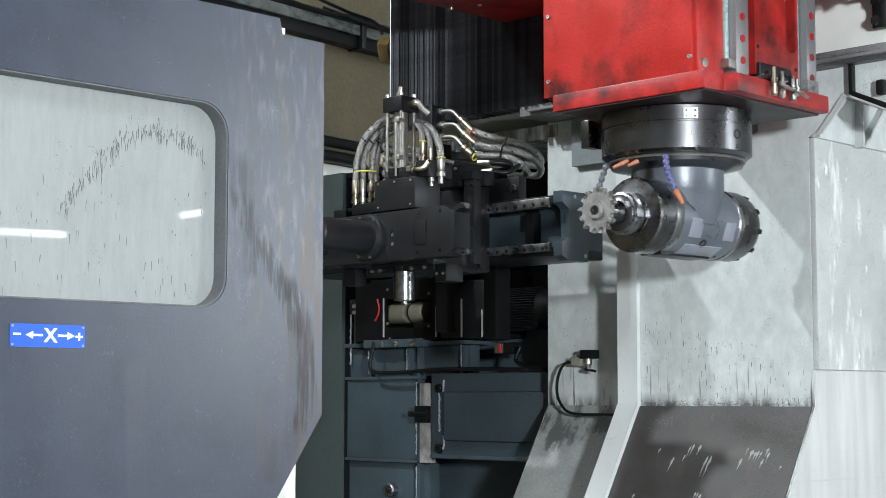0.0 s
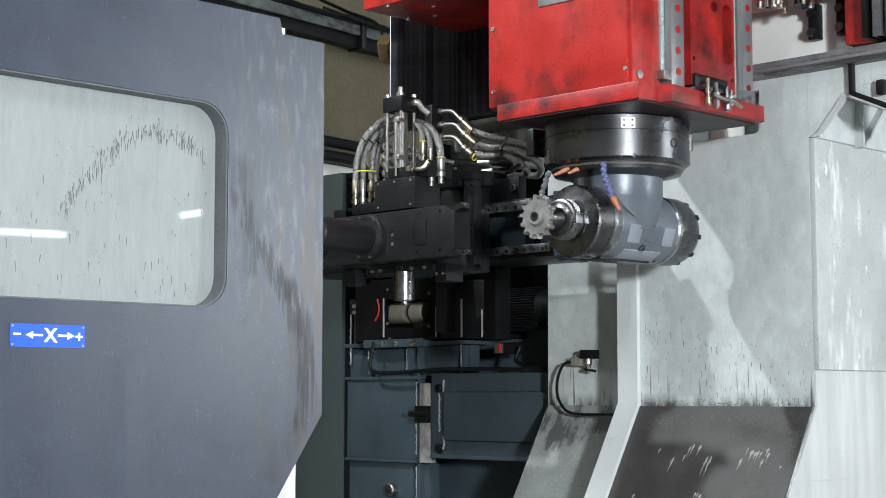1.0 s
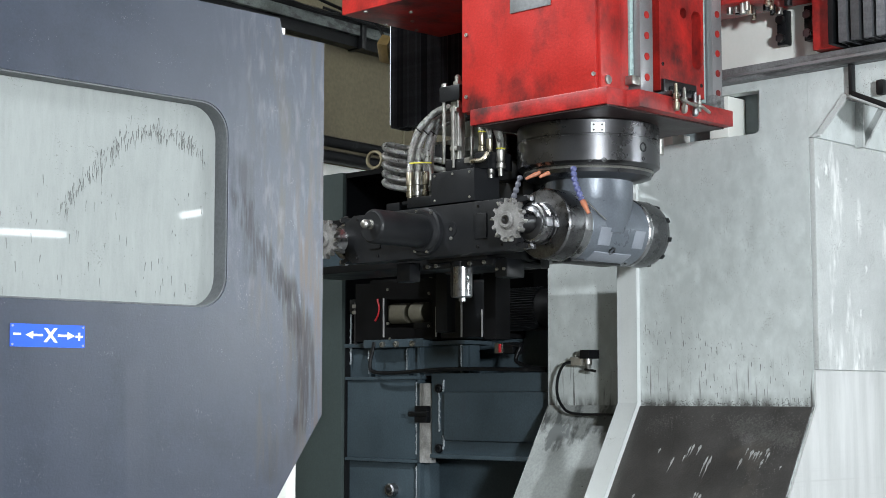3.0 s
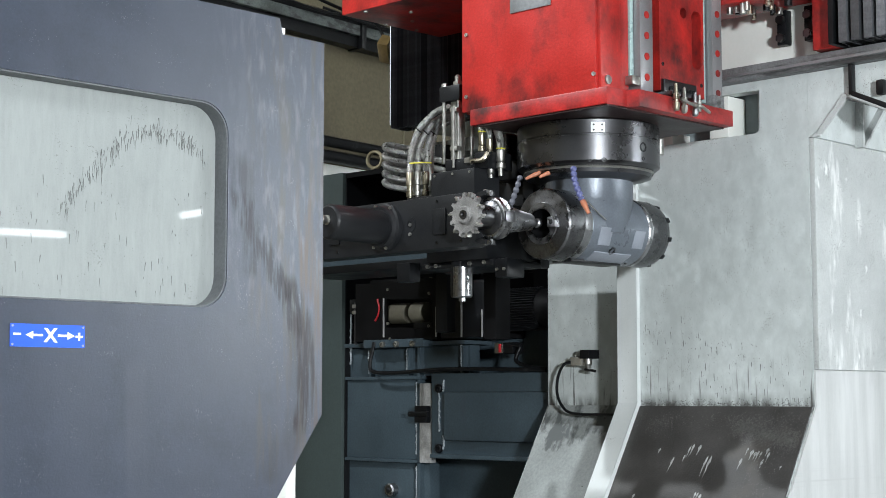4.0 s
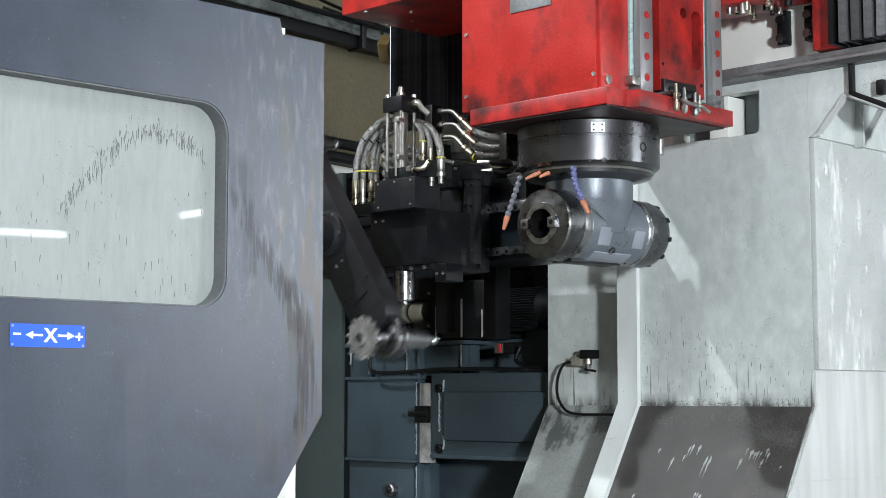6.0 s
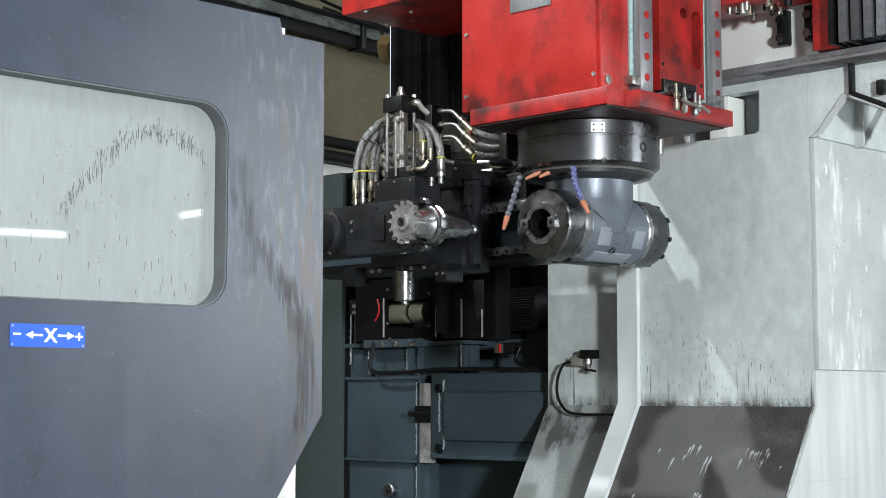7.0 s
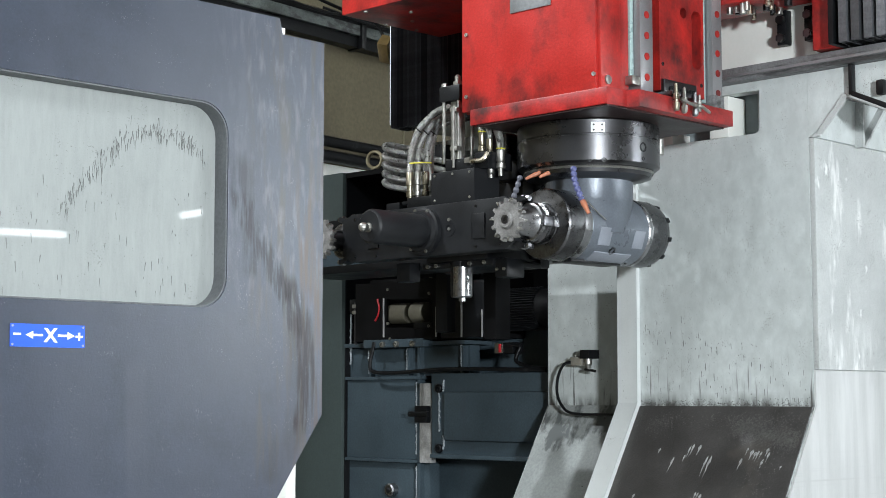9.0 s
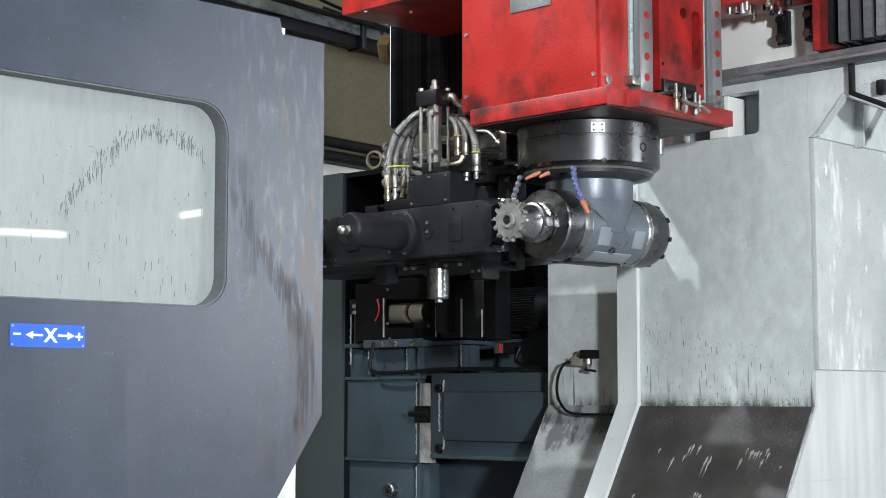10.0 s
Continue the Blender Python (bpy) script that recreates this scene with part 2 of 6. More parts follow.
FROST = mat("frosted_pane", (0.25, 0.27, 0.265), 0.6, var=0.07, scale=12, fine=340, bump=0.0, coat=1.0, dirt=(0.305, 0.325, 0.318), dirt_amt=0.48, dirt_scale=(90, 90, 16), dirt_edge=0.52,
            spots=(0.20, 0.21, 0.205), spot_amt=0.12, spot_scale=230)
DRIP = mat("dried_drip", (0.145, 0.15, 0.145), 0.6, var=0.2, scale=20, fine=200)
BLUE = mat("blue_film", (0.013, 0.095, 0.62), 0.4, var=0.05, scale=20, fine=200, bump=0.0)
LETTER = mat("white_print", (0.82, 0.84, 0.86), 0.5, var=0.03, scale=20, bump=0.0)
ORANGE = mat("orange_plastic", (0.42, 0.15, 0.08), 0.45, var=0.12, scale=60)
NAVY = mat("blue_plastic", (0.085, 0.095, 0.22), 0.45, var=0.2, scale=60, random_tint=0.2)
GREYHOSE = mat("grey_plastic", (0.11, 0.115, 0.14), 0.5, var=0.2, scale=60)
BAR = mat("ground_bar", (0.50, 0.50, 0.50), 0.45, 0.5, var=0.2, scale=25, fine=200, dirt=(0.2, 0.2, 0.19), dirt_amt=0.1)
RED_D = mat("smeared_red", (0.45, 0.018, 0.016), 0.45, var=0.2, scale=7, fine=150, bump=0.02, dirt=(0.05, 0.010, 0.010), dirt_amt=0.30, dirt_scale=(9, 12, 14), dirt_edge=0.30)
LEDGE = mat("dull_ledge_steel", (0.22, 0.225, 0.23), 0.5, 0.3, var=0.25, scale=9, fine=160, dirt=(0.08, 0.08, 0.08), dirt_amt=0.15, dirt_scale=(20, 4, 20))
# column paint darkened: the shade inside the recess is in this colour
RECESS_SHADE = mat("shaded_recess_paint", (0.20, 0.235, 0.245), 0.5, var=0.1, scale=6)
CHANNEL = mat("channel_green_grey", (0.10, 0.115, 0.11), 0.6, var=0.3, scale=18, fine=140, dirt=(0.04, 0.04, 0.04), dirt_amt=0.15, dirt_scale=(14, 14, 30))
REVEAL = mat("reveal_grey", (0.105, 0.112, 0.118), 0.5, var=0.2, scale=12, fine=160)
# cream darkened: the shade over the rollers is in the colour
CREAM = mat("cream_nylon", (0.13, 0.12, 0.09), 0.5, var=0.12, scale=20)
YELLOW = mat("yellow_tie", (0.55, 0.50, 0.05), 0.5, var=0.1)
OCHRE = mat("ochre_enamel", (0.15, 0.10, 0.035), 0.4, var=0.2, scale=20)
REDWIRE = mat("red_sheath", (0.5, 0.02, 0.03), 0.4, var=0.1)
GUIDE = mat("guide_rail_steel", (0.30, 0.30, 0.31), 0.42, 0.6, var=0.1, scale=10, fine=300, bump=0.01)
GREENRAIL = mat("oiled_rail", (0.34, 0.46, 0.45), 0.30, 0.2, var=0.1, scale=10)
FLOORM = mat("concrete", (0.22, 0.22, 0.21), 0.6, var=0.2, scale=1.5, fine=60, bump=0.03)
HALLM = mat("hall_paint", (0.26, 0.26, 0.25), 0.8, var=0.08, scale=1.0, fine=30)
# glow of the added panel that the door reflects
SHEENGLOW = glow("sheen_glow", (0.88, 0.95, 1.0), 70.0)
TUBE = glow("fluorescent_glow", (0.9, 0.96, 1.0), 14.0)

# ---------------------------------------------------------------- building helpers
ORIGIN = {}


def thing(name, base, label, category, group="", kind=""):
    ob = new(name)
    ob.empty_display_size = 0.05
    ob.location = base
    ORIGIN[ob.name] = Vector(base)
    return tagged(ob, label, category, group, kind)


EYE_SCALE = [1.0]            # scale about EYE: sends parts back while they keep their place in the view


def mesh_of(name, bm, material, origin):
    if EYE_SCALE[0] != 1.0:
        bmesh.ops.transform(bm, matrix=Matrix.Translation(EYE) @ Matrix.Scale(EYE_SCALE[0], 4) @ Matrix.Translation(-Vector(EYE)), verts=bm.verts)
    bmesh.ops.translate(bm, verts=bm.verts, vec=-Vector(origin))
    bmesh.ops.recalc_face_normals(bm, faces=bm.faces)
    me = bpy.data.meshes.new(name)
    bm.to_mesh(me)
    bm.free()
    me.shade_smooth()
    me.set_sharp_from_angle(angle=radians(32))
    me.materials.append(material)
    return me


def part(name, bm, material, parent, label="", origin=None):
    """One mesh under a thing or a part; the bmesh is in the world's metres."""
    po = ORIGIN[parent.name]
    o = Vector(origin) if origin else po
    ob = new(name, mesh_of(name, bm, material, o))
    ob.parent = parent
    ob.location = o - po
    ORIGIN[ob.name] = o
    return tagged(ob, label)


def solid(name, bm, material, label, category, base=(0, 0, 0), group="", kind=""):
    ob = new(name, mesh_of(name, bm, material, base))
    ob.location = base
    ORIGIN[ob.name] = Vector(base)
    return tagged(ob, label, category, group, kind)


def B():
    return bmesh.new()


def box(bm, x0, x1, y0, y1, z0, z1, bev=0.0, turn=None):
    m = Matrix.Translation(((x0 + x1) / 2, (y0 + y1) / 2, (z0 + z1) / 2)) @ (turn or Matrix()) @ Matrix.Diagonal((abs(x1 - x0), abs(y1 - y0), abs(z1 - z0), 1))
    r = bmesh.ops.create_cube(bm, size=1, matrix=m)
    if bev:
        es = list({e for v in r["verts"] for e in v.link_edges})
        bmesh.ops.bevel(bm, geom=es, offset=bev, segments=2, affect="EDGES", profile=0.6)
    return bm


def cyl(bm, p0, p1, r0, r1=None, seg=32, bev=0.0):
    p0, p1 = Vector(p0), Vector(p1)
    d = p1 - p0
    m = Matrix.Translation((p0 + p1) / 2) @ d.to_track_quat("Z", "Y").to_matrix().to_4x4()
    r = bmesh.ops.create_cone(bm, cap_ends=True, segments=seg, radius1=r0, radius2=r0 if r1 is None else r1, depth=d.length, matrix=m)
    if bev:
        es = [e for e in {e for v in r["verts"] for e in v.link_edges} if any(len(f.verts) > 4 for f in e.link_faces)]
        bmesh.ops.bevel(bm, geom=es, offset=bev, segments=2, affect="EDGES", profile=0.6)
    return bm


def lathe(bm, origin, axis, profile, seg=40, caps=True):
    """Turns (along, radius) pairs round an axis."""
    o, a = Vector(origin), Vector(axis).normalized()
    u = a.orthogonal().normalized()
    w = a.cross(u)
    rings = []
    for s, r in profile:
        rings.append([bm.verts.new(o + a * s + (u * math.cos(k) + w * math.sin(k)) * max(r, 1e-4)) for k in (2 * math.pi * i / seg for i in range(seg))])
    for p, q in zip(rings, rings[1:]):
        for i in range(seg):
            bm.faces.new((p[i], p[(i + 1) % seg], q[(i + 1) % seg], q[i]))
    if caps:
        bm.faces.new(rings[0]), bm.faces.new(rings[-1][::-1])
    return bm


def prism(bm, pts, axis, a, b, bev=0.0):
    """A polygon swept along x, y or z from a to b; its points name the two other axes in order."""
    def at(p, s):
        return {"x": (s, p[0], p[1]), "y": (p[0], s, p[1]), "z": (p[0], p[1], s)}[axis]
    lo = [bm.verts.new(at(p, a)) for p in pts]
    hi = [bm.verts.new(at(p, b)) for p in pts]
    fs = [bm.faces.new(lo[::-1]), bm.faces.new(hi)]
    n = len(pts)
    for i in range(n):
        fs.append(bm.faces.new((lo[i], lo[(i + 1) % n], hi[(i + 1) % n], hi[i])))
    if bev:
        es = list({e for f in fs for e in f.edges})
        bmesh.ops.bevel(bm, geom=es, offset=bev, segments=2, affect="EDGES", profile=0.6)
    return bm


def smooth_line(pts, steps=8):
    P = [Vector(p) for p in pts]
    P = [P[0] * 2 - P[1]] + P + [P[-1] * 2 - P[-2]]
    out = []
    for a, b, c, d in zip(P, P[1:], P[2:], P[3:]):
        for i in range(steps):
            t = i / steps
            out.append(0.5 * (2 * b + (c - a) * t + (2 * a - 5 * b + 4 * c - d) * t * t + (3 * b - a - 3 * c + d) * t ** 3))
    return out + [P[-2]]


def tube(bm, pts, r, seg=10, steps=8):
    line = smooth_line(pts, steps)
    u = (line[1] - line[0]).orthogonal().normalized()
    rings = []
    for i, p in enumerate(line):
        t = (line[min(i + 1, len(line) - 1)] - line[max(i - 1, 0)]).normalized()
        u = (u - t * u.dot(t)).normalized()
        w = t.cross(u)
        rings.append([bm.verts.new(p + (u * math.cos(k) + w * math.sin(k)) * r) for k in (2 * math.pi * j / seg for j in range(seg))])
    for p, q in zip(rings, rings[1:]):
        for i in range(seg):
            bm.faces.new((p[i], p[(i + 1) % seg], q[(i + 1) % seg], q[i]))
    bm.faces.new(rings[0][::-1]), bm.faces.new(rings[-1])
    return bm


def rounded(x0, x1, z0, z1, r, seg=8):
    pts = []
    for cx, cz, a0 in ((x1 - r, z1 - r, 0), (x0 + r, z1 - r, 90), (x0 + r, z0 + r, 180), (x1 - r, z0 + r, 270)):
        for i in range(seg + 1):
            a = radians(a0 + 90 * i / seg)
            pts.append((cx + r * math.cos(a), cz + r * math.sin(a)))
    return pts


def bolts(bm, spots, way, r=0.006, h=0.004):
    """Socket screw heads, each a short hexagon-holed disc."""
    way = Vector(way)
    for s in spots:
        lathe(bm, s, way, ((-0.002, r), (h, r), (h, r * 0.55), (h * 0.3, r * 0.5)), 14)
    return bm


def screws(parent, material, spots, way, r=0.004, h=0.003, name="screw"):
    """One socket screw, a part of its own, at each spot."""
    for s in spots:
        part(name, bolts(B(), [s], way, r, h), material, parent)


def torus(bm, centre, axis, R, r, seg=28, tube_seg=10):
    c, a = Vector(centre), Vector(axis).normalized()
    u = a.orthogonal().normalized()
    w = a.cross(u)
    rings = []
    for i in range(seg):
        k = 2 * math.pi * i / seg
        d = u * math.cos(k) + w * math.sin(k)
        rings.append([bm.verts.new(c + d * (R + r * math.cos(j)) + a * r * math.sin(j)) for j in (2 * math.pi * q / tube_seg for q in range(tube_seg))])
    for i in range(seg):
        p, q = rings[i], rings[(i + 1) % seg]
        for j in range(tube_seg):
            bm.faces.new((p[j], p[(j + 1) % tube_seg], q[(j + 1) % tube_seg], q[j]))
    return bm


# ---------------------------------------------------------------- the hall
def build_hall():
    solid("floor", box(B(), -6, 9, -6, 9, -0.2, 0), FLOORM, "worn grey concrete workshop floor", "floor", kind="structure")
    solid("ceiling", box(B(), -6, 9, -6, 9, 6.0, 6.2), HALLM, "pale painted workshop ceiling", "ceiling", kind="structure")
    solid("wall_south", box(B(), -6.2, 9.2, -6.2, -6, 0, 6), HALLM, "pale painted workshop wall", "wall", kind="structure")
    solid("wall_west", box(B(), -6.2, -6, -6, 9, 0, 6), HALLM, "pale painted workshop wall", "wall", kind="structure")
    solid("wall_east", box(B(), 9, 9.2, -6, 9, 0, 6), HALLM, "pale painted workshop wall", "wall", kind="structure")
    # north wall stands slightly askew to the machine
    t = Matrix.Rotation(radians(7.1), 4, "Z")
    bm = B()
    box(bm, -9, 9, 0, 0.25, 0, 6)
    bmesh.ops.transform(bm, matrix=Matrix.Translation((3.6, 4.75, 0)) @ t, verts=bm.verts)
    wall = solid("wall_north", bm, WALLM, "stained khaki plastered workshop wall", "wall", kind="structure")
    for i, x in enumerate((0.05, 1.05, -0.95)):
        bm = B()
        box(bm, x, x + 0.006, -0.006, 0.02, 0, 6)
        bmesh.ops.transform(bm, matrix=Matrix.Translation((3.6, 4.75, 0)) @ t, verts=bm.verts)
        part("joint_strip", bm, mat("joint_grey", (0.2, 0.18, 0.12), 0.9), wall)
    return t


def wall_place(along, out, z):
    a = radians(7.1)
    return Vector((3.6 + along * math.cos(a) + out * math.sin(a), 4.75 + along * math.sin(a) - out * math.cos(a), z))


def build_wall_things():
    # pipe run with channel, high on the wall
    ch = thing("cable_channel", wall_place(0, 0, 2.9), "dark steel cable channel along the wall", "cable channel")
    turn = Matrix.Translation((3.6, 4.75, 0)) @ Matrix.Rotation(radians(7.1), 4, "Z")
    part("pipe", cyl(B(), wall_place(-4, 0.06, 3.032), wall_place(3, 0.06, 3.012), 0.016, seg=16), BLACK, ch)
    for y0, y1, z0, z1, m, name in ((-0.075, -0.002, 2.965, 3.008, CHANNEL, "channel"), (-0.060, -0.004, 2.918, 2.964, BLACK, "trough")):
        bm = box(B(), -4, 3, y0, y1, z0, z1, 0.003)
        bmesh.ops.transform(bm, matrix=turn, verts=bm.verts)
        part(name, bm, m, ch)
    for a in (0.62, 0.95):
        part("loose_wire", tube(B(), (wall_place(a - 0.5, 0.085, 3.035), wall_place(a - 0.2, 0.10, 3.012), wall_place(a, 0.09, 3.03), wall_place(a + 0.3, 0.085, 3.02)), 0.006, 8), BLACK, ch)
    for a in (-2, -1.1, -0.2, 0.7):
        bm = B()
        p = wall_place(a, 0.05, 2.96)
        box(bm, p.x - 0.012, p.x + 0.012, p.y - 0.04, p.y + 0.05, 2.912, 3.045, 0.003)
        part("clip", bm, BLACK, ch)
    low = thing("wall_ledge", wall_place(0, 0, 2.4), "black steel ledge on the khaki wall", "ledge")
    bm = B()
    cyl(bm, wall_place(-4, 0.08, 2.505), wall_place(3, 0.08, 2.505), 0.022, seg=12)
    part("rail", bm, BLACK, low)
    bm = B()
    cyl(bm, wall_place(-4, 0.06, 2.45), wall_place(3, 0.06, 2.45), 0.026, seg=12)
    part("rail", bm, BLACK, low)
    bm = B()
    box(bm, -0.4, 1.0, -0.05, -0.002, 2.0, 2.422, 0.003)
    bmesh.ops.transform(bm, matrix=Matrix.Translation((3.6, 4.75, 0)) @ Matrix.Rotation(radians(7.1), 4, "Z"), verts=bm.verts)
    solid("white_duct", bm, WHITE, "white painted flat duct on the wall", "duct", base=wall_place(0.3, 0.03, 2.0))


def build_wall_lamp():
    c = Vector((3.70, 3.975, 2.695))
    lamp = thing("wall_lamp", c, "small ochre enamelled bulkhead lamp hanging tilted from a wire", "lamp")
    t = Matrix.Translation(c) @ pose(0, 0, 0, 20, 35, 40)
    bm = B()
    box(bm, -0.045, 0.045, -0.02, 0.02, -0.025, 0.025, 0.006)
    bmesh.ops.transform(bm, matrix=t, verts=bm.verts)
    part("housing", bm, OCHRE, lamp)
    bm = B()
    box(bm, -0.02, 0.03, -0.026, -0.02, -0.018, 0.018, 0.002)
    bmesh.ops.transform(bm, matrix=t, verts=bm.verts)
    part("lens", bm, CREAM, lamp, "cream glass lens")
    bm = B()
    tube(bm, (c + Vector((0, 0, 0.02)), c + Vector((-0.03, 0.02, 0.09)), c + Vector((-0.12, 0.06, 0.12)), c + Vector((-0.3, 0.1, 0.17))), 0.006)
    part("wire", bm, BLACK, lamp, "black wire")


def build_hall_lamps():
    # bodies for the added ceiling fill lamps
    for hx, hy, _ in HALL:
        lamp = thing("ceiling_fill", (hx, hy, 5.98), "unseen fill light added under the ceiling", "ceiling light", "hall ceiling lights")
        part("housing", box(B(), hx - 0.7, hx + 0.7, hy - 0.2, hy + 0.2, 5.70, 5.98, 0.01), WHITE, lamp)
        part("diffuser", box(B(), hx - 0.65, hx + 0.65, hy - 0.17, hy + 0.17, 5.68, 5.70), TUBE, lamp, "glowing diffuser")
    for a, b in (((2.45, -2.25, 2.235), (3.98, -2.0, 2.25)), ((4.50, -1.815, 2.365), (4.85, -1.68, 2.445))):
        a, b = Vector(a), Vector(b)
        lamp = thing("wall_tube_light", (a + b) / 2, "white fluorescent tube light on a stand behind", "tube light", "hall tube lights")
        part("tube", cyl(B(), a, b, 0.016, seg=16), TUBE, lamp, "glowing tube")
        bm = B()
        cyl(bm, a - Vector((0, 0.03, 0)), b - Vector((0, 0.03, 0)), 0.02, seg=8)
        part("housing", bm, WHITE, lamp)
        c = (a + b) / 2
        part("stand", cyl(B(), (c.x, c.y - 0.04, 0), (c.x, c.y - 0.04, c.z), 0.015, seg=10), WHITE, lamp)
    # unseen glowing panel on the south wall, added to put a sheen on the door
    win = thing("sheen_panel", (8.6, -6.0, 1.7), "unseen glowing panel added to put a sheen on the door", "window", kind="structure")
    part("pane", box(B(), 8.2, 8.93, -5.985, -5.97, 1.8, 3.8), SHEENGLOW, win, "glowing panel face")
    for x0, x1, z0, z1 in ((8.1, 8.2, 1.7, 3.9), (8.93, 8.99, 1.7, 3.9), (8.2, 8.93, 3.8, 3.9), (8.2, 8.93, 1.7, 1.8)):
        part("window_frame", box(B(), x0, x1, -6.0, -5.93, z0, z1, 0.004), WHITE, win)
    aim = Vector((3.3 - PHOTO[0], 2.6 - PHOTO[1], -0.15)).normalized()
    base = Vector(PHOTO) - aim * 0.05
    fl = thing("photo_lamp", (base.x, base.y, 0), "square photo lamp on a black tripod stand", "lamp")
    part("lamp_housing", lathe(B(), base, -aim, ((0.0, 0.37), (0.02, 0.37), (0.16, 0.10), (0.24, 0.09)), 4), BLACK, fl)
    part("stand_pole", cyl(B(), base - aim * 0.2 - Vector((0, 0, 1.98)), base - aim * 0.2, 0.016, seg=12), BLACK, fl)
    for k in range(3):
        a = radians(120 * k + 20)
        foot = base - aim * 0.2
        part("leg", cyl(B(), (foot.x, foot.y, 0.55), (foot.x + 0.4 * math.cos(a), foot.y + 0.4 * math.sin(a), 0.005), 0.010, seg=8), BLACK, fl)
    # body for the added fill lamp, out of view
    strip = thing("fill_lamp", (1.35, 3.0, 3.4), "unseen fill lamp added over the door", "lamp")
    part("housing", box(B(), 0.9, 1.8, 2.9, 3.1, 3.40, 3.46, 0.01), WHITE, strip)
    part("hanger", cyl(B(), (1.35, 3.0, 3.46), (1.35, 3.0, 6.0), 0.012, seg=10), WHITE, strip)
    c = Vector(WORK) + Vector((-0.12, 0.12, 0.16))
    lamp = thing("work_lamp", c, "square machine work lamp hanging from a pole", "lamp")
    part("housing", box(B(), c.x - 0.12, c.x + 0.12, c.y - 0.10, c.y + 0.10, c.z - 0.08, c.z + 0.1, 0.01), BLACK, lamp)
    part("pole", cyl(B(), (c.x, c.y, c.z + 0.1), (c.x, c.y, 6.0), 0.02, seg=12), BLACK, lamp)


# ---------------------------------------------------------------- sliding door
def build_door():
    y0, y1 = 2.193, 2.240
    door = thing("sliding_door", (1.2, 2.21, 0.1), "blue-grey painted steel machine door with coolant stains", "machine door")
    out = [(0.55, 0.1), (1.0, 0.1), (1.0, 0.30), (1.065, 0.30), (1.887, 1.468), (1.887, 2.147), (1.789, 2.147), (1.782, 2.176), (0.55, 2.176)]
    # frame pieces round the window, all with the same thickness
    wx0, wx1, wz0, wz1, r = 0.80, 1.671, 1.651, 2.004, 0.055
    hole = rounded(wx0, wx1, wz0, wz1, r)
    bm = B()
    bo = [bm.verts.new((x, y0, z)) for x, z in out]
    bi = [bm.verts.new((x, y0, z)) for x, z in hole]
    es = [bm.edges.new((p[i], p[(i + 1) % len(p)])) for p in (bo, bi) for i in range(len(p))]
    bmesh.ops.triangle_fill(bm, use_beauty=True, edges=es)
    inside = [f for f in bm.faces if all(v in bi for v in f.verts)]
    bmesh.ops.delete(bm, geom=inside, context="FACES_ONLY")
    r_ = bmesh.ops.extrude_face_region(bm, geom=list(bm.faces))
    bmesh.ops.translate(bm, verts=[v for v in r_["geom"] if isinstance(v, bmesh.types.BMVert)], vec=(0, y1 - y0, 0))
    part("panel", bm, DOOR, door)
    pane = part("pane", prism(B(), rounded(wx0 + 0.002, wx1 - 0.002, wz0 + 0.002, wz1 - 0.002, r), "y", y0 + 0.034, y0 + 0.040), FROST, door, "milky scratched window pane with dried drips")
    # grey lining added over the door's reveal to make it paler
    part("window_gasket", pierced(rounded(wx0 + 0.0005, wx1 - 0.0005, wz0 + 0.0005, wz1 - 0.0005, r), [rounded(wx0 + 0.003, wx1 - 0.003, wz0 + 0.003, wz1 - 0.003, r - 0.002)], y0 + 0.0015, y0 + 0.0335), REVEAL, door, "grey lining added over the window reveal")
    # dried drips along an arc wiped on the pane
    rng = random.Random(4)
    bm = B()
    for i in range(330):
        s = rng.random()
        x = 1.365 + 0.285 * s + rng.gauss(0, 0.006)
        arc = 1.80 + 0.152 * math.sin(min(1, s * 1.55) * math.pi / 2) - (0.03 * max(0, s - 0.75) * 4) + rng.gauss(0, 0.008)
        if rng.random() < 0.22:
            x, arc = rng.uniform(1.24, 1.66), rng.uniform(1.67, 1.86)
        ln = rng.uniform(0.002, 0.018)
        w = rng.uniform(0.00018, 0.00055)
        if x > 1.648:
            continue
        cyl(bm, (x, y0 + 0.0335, arc), (x + rng.uniform(-0.002, 0.002), y0 + 0.0335, arc - ln), w * 1.6, w * 0.5, 6)
    part("drip_marks", bm, DRIP, pane, "dark dried coolant drips")
    # axis plate
    plate = part("axis_plate", prism(B(), [(1.259, 1.577), (1.3905, 1.577), (1.3905, 1.6125), (1.259, 1.6125)], "y", y0 - 0.002, y0 - 0.0002), BLUE, door, "blue axis direction plate")
    yy = y0 - 0.0028
    zc = 1.5945

    def bar(bm, x0, x1, z0, z1):
        box(bm, x0, x1, yy, y0 - 0.002, z0, z1)
    bm = B()
    bar(bm, 1.264, 1.277, zc + 0.0002, zc + 0.0036)
    part("minus_sign", bm, LETTER, plate)
    for s, x0 in ((1, 1.285), (-1, 1.372)):
        bm = B()
        prism(bm, [(x0, zc + 0.001), (x0 + s * 0.013, zc + 0.007), (x0 + s * 0.013, zc - 0.005)], "y", yy, y0 - 0.002)
        bar(bm, min(x0 + s * 0.012, x0 + s * 0.030), max(x0 + s * 0.012, x0 + s * 0.030), zc - 0.0008, zc + 0.0028)
        part("arrow", bm, LETTER, plate)
    bm = B()
    bar(bm, 1.3735, 1.3865, zc - 0.0016, zc + 0.0018)
    bar(bm, 1.3783, 1.3817, zc - 0.0064, zc + 0.0066)
    part("plus_sign", bm, LETTER, plate)
    cu = bpy.data.curves.new("letter_x", "FONT")
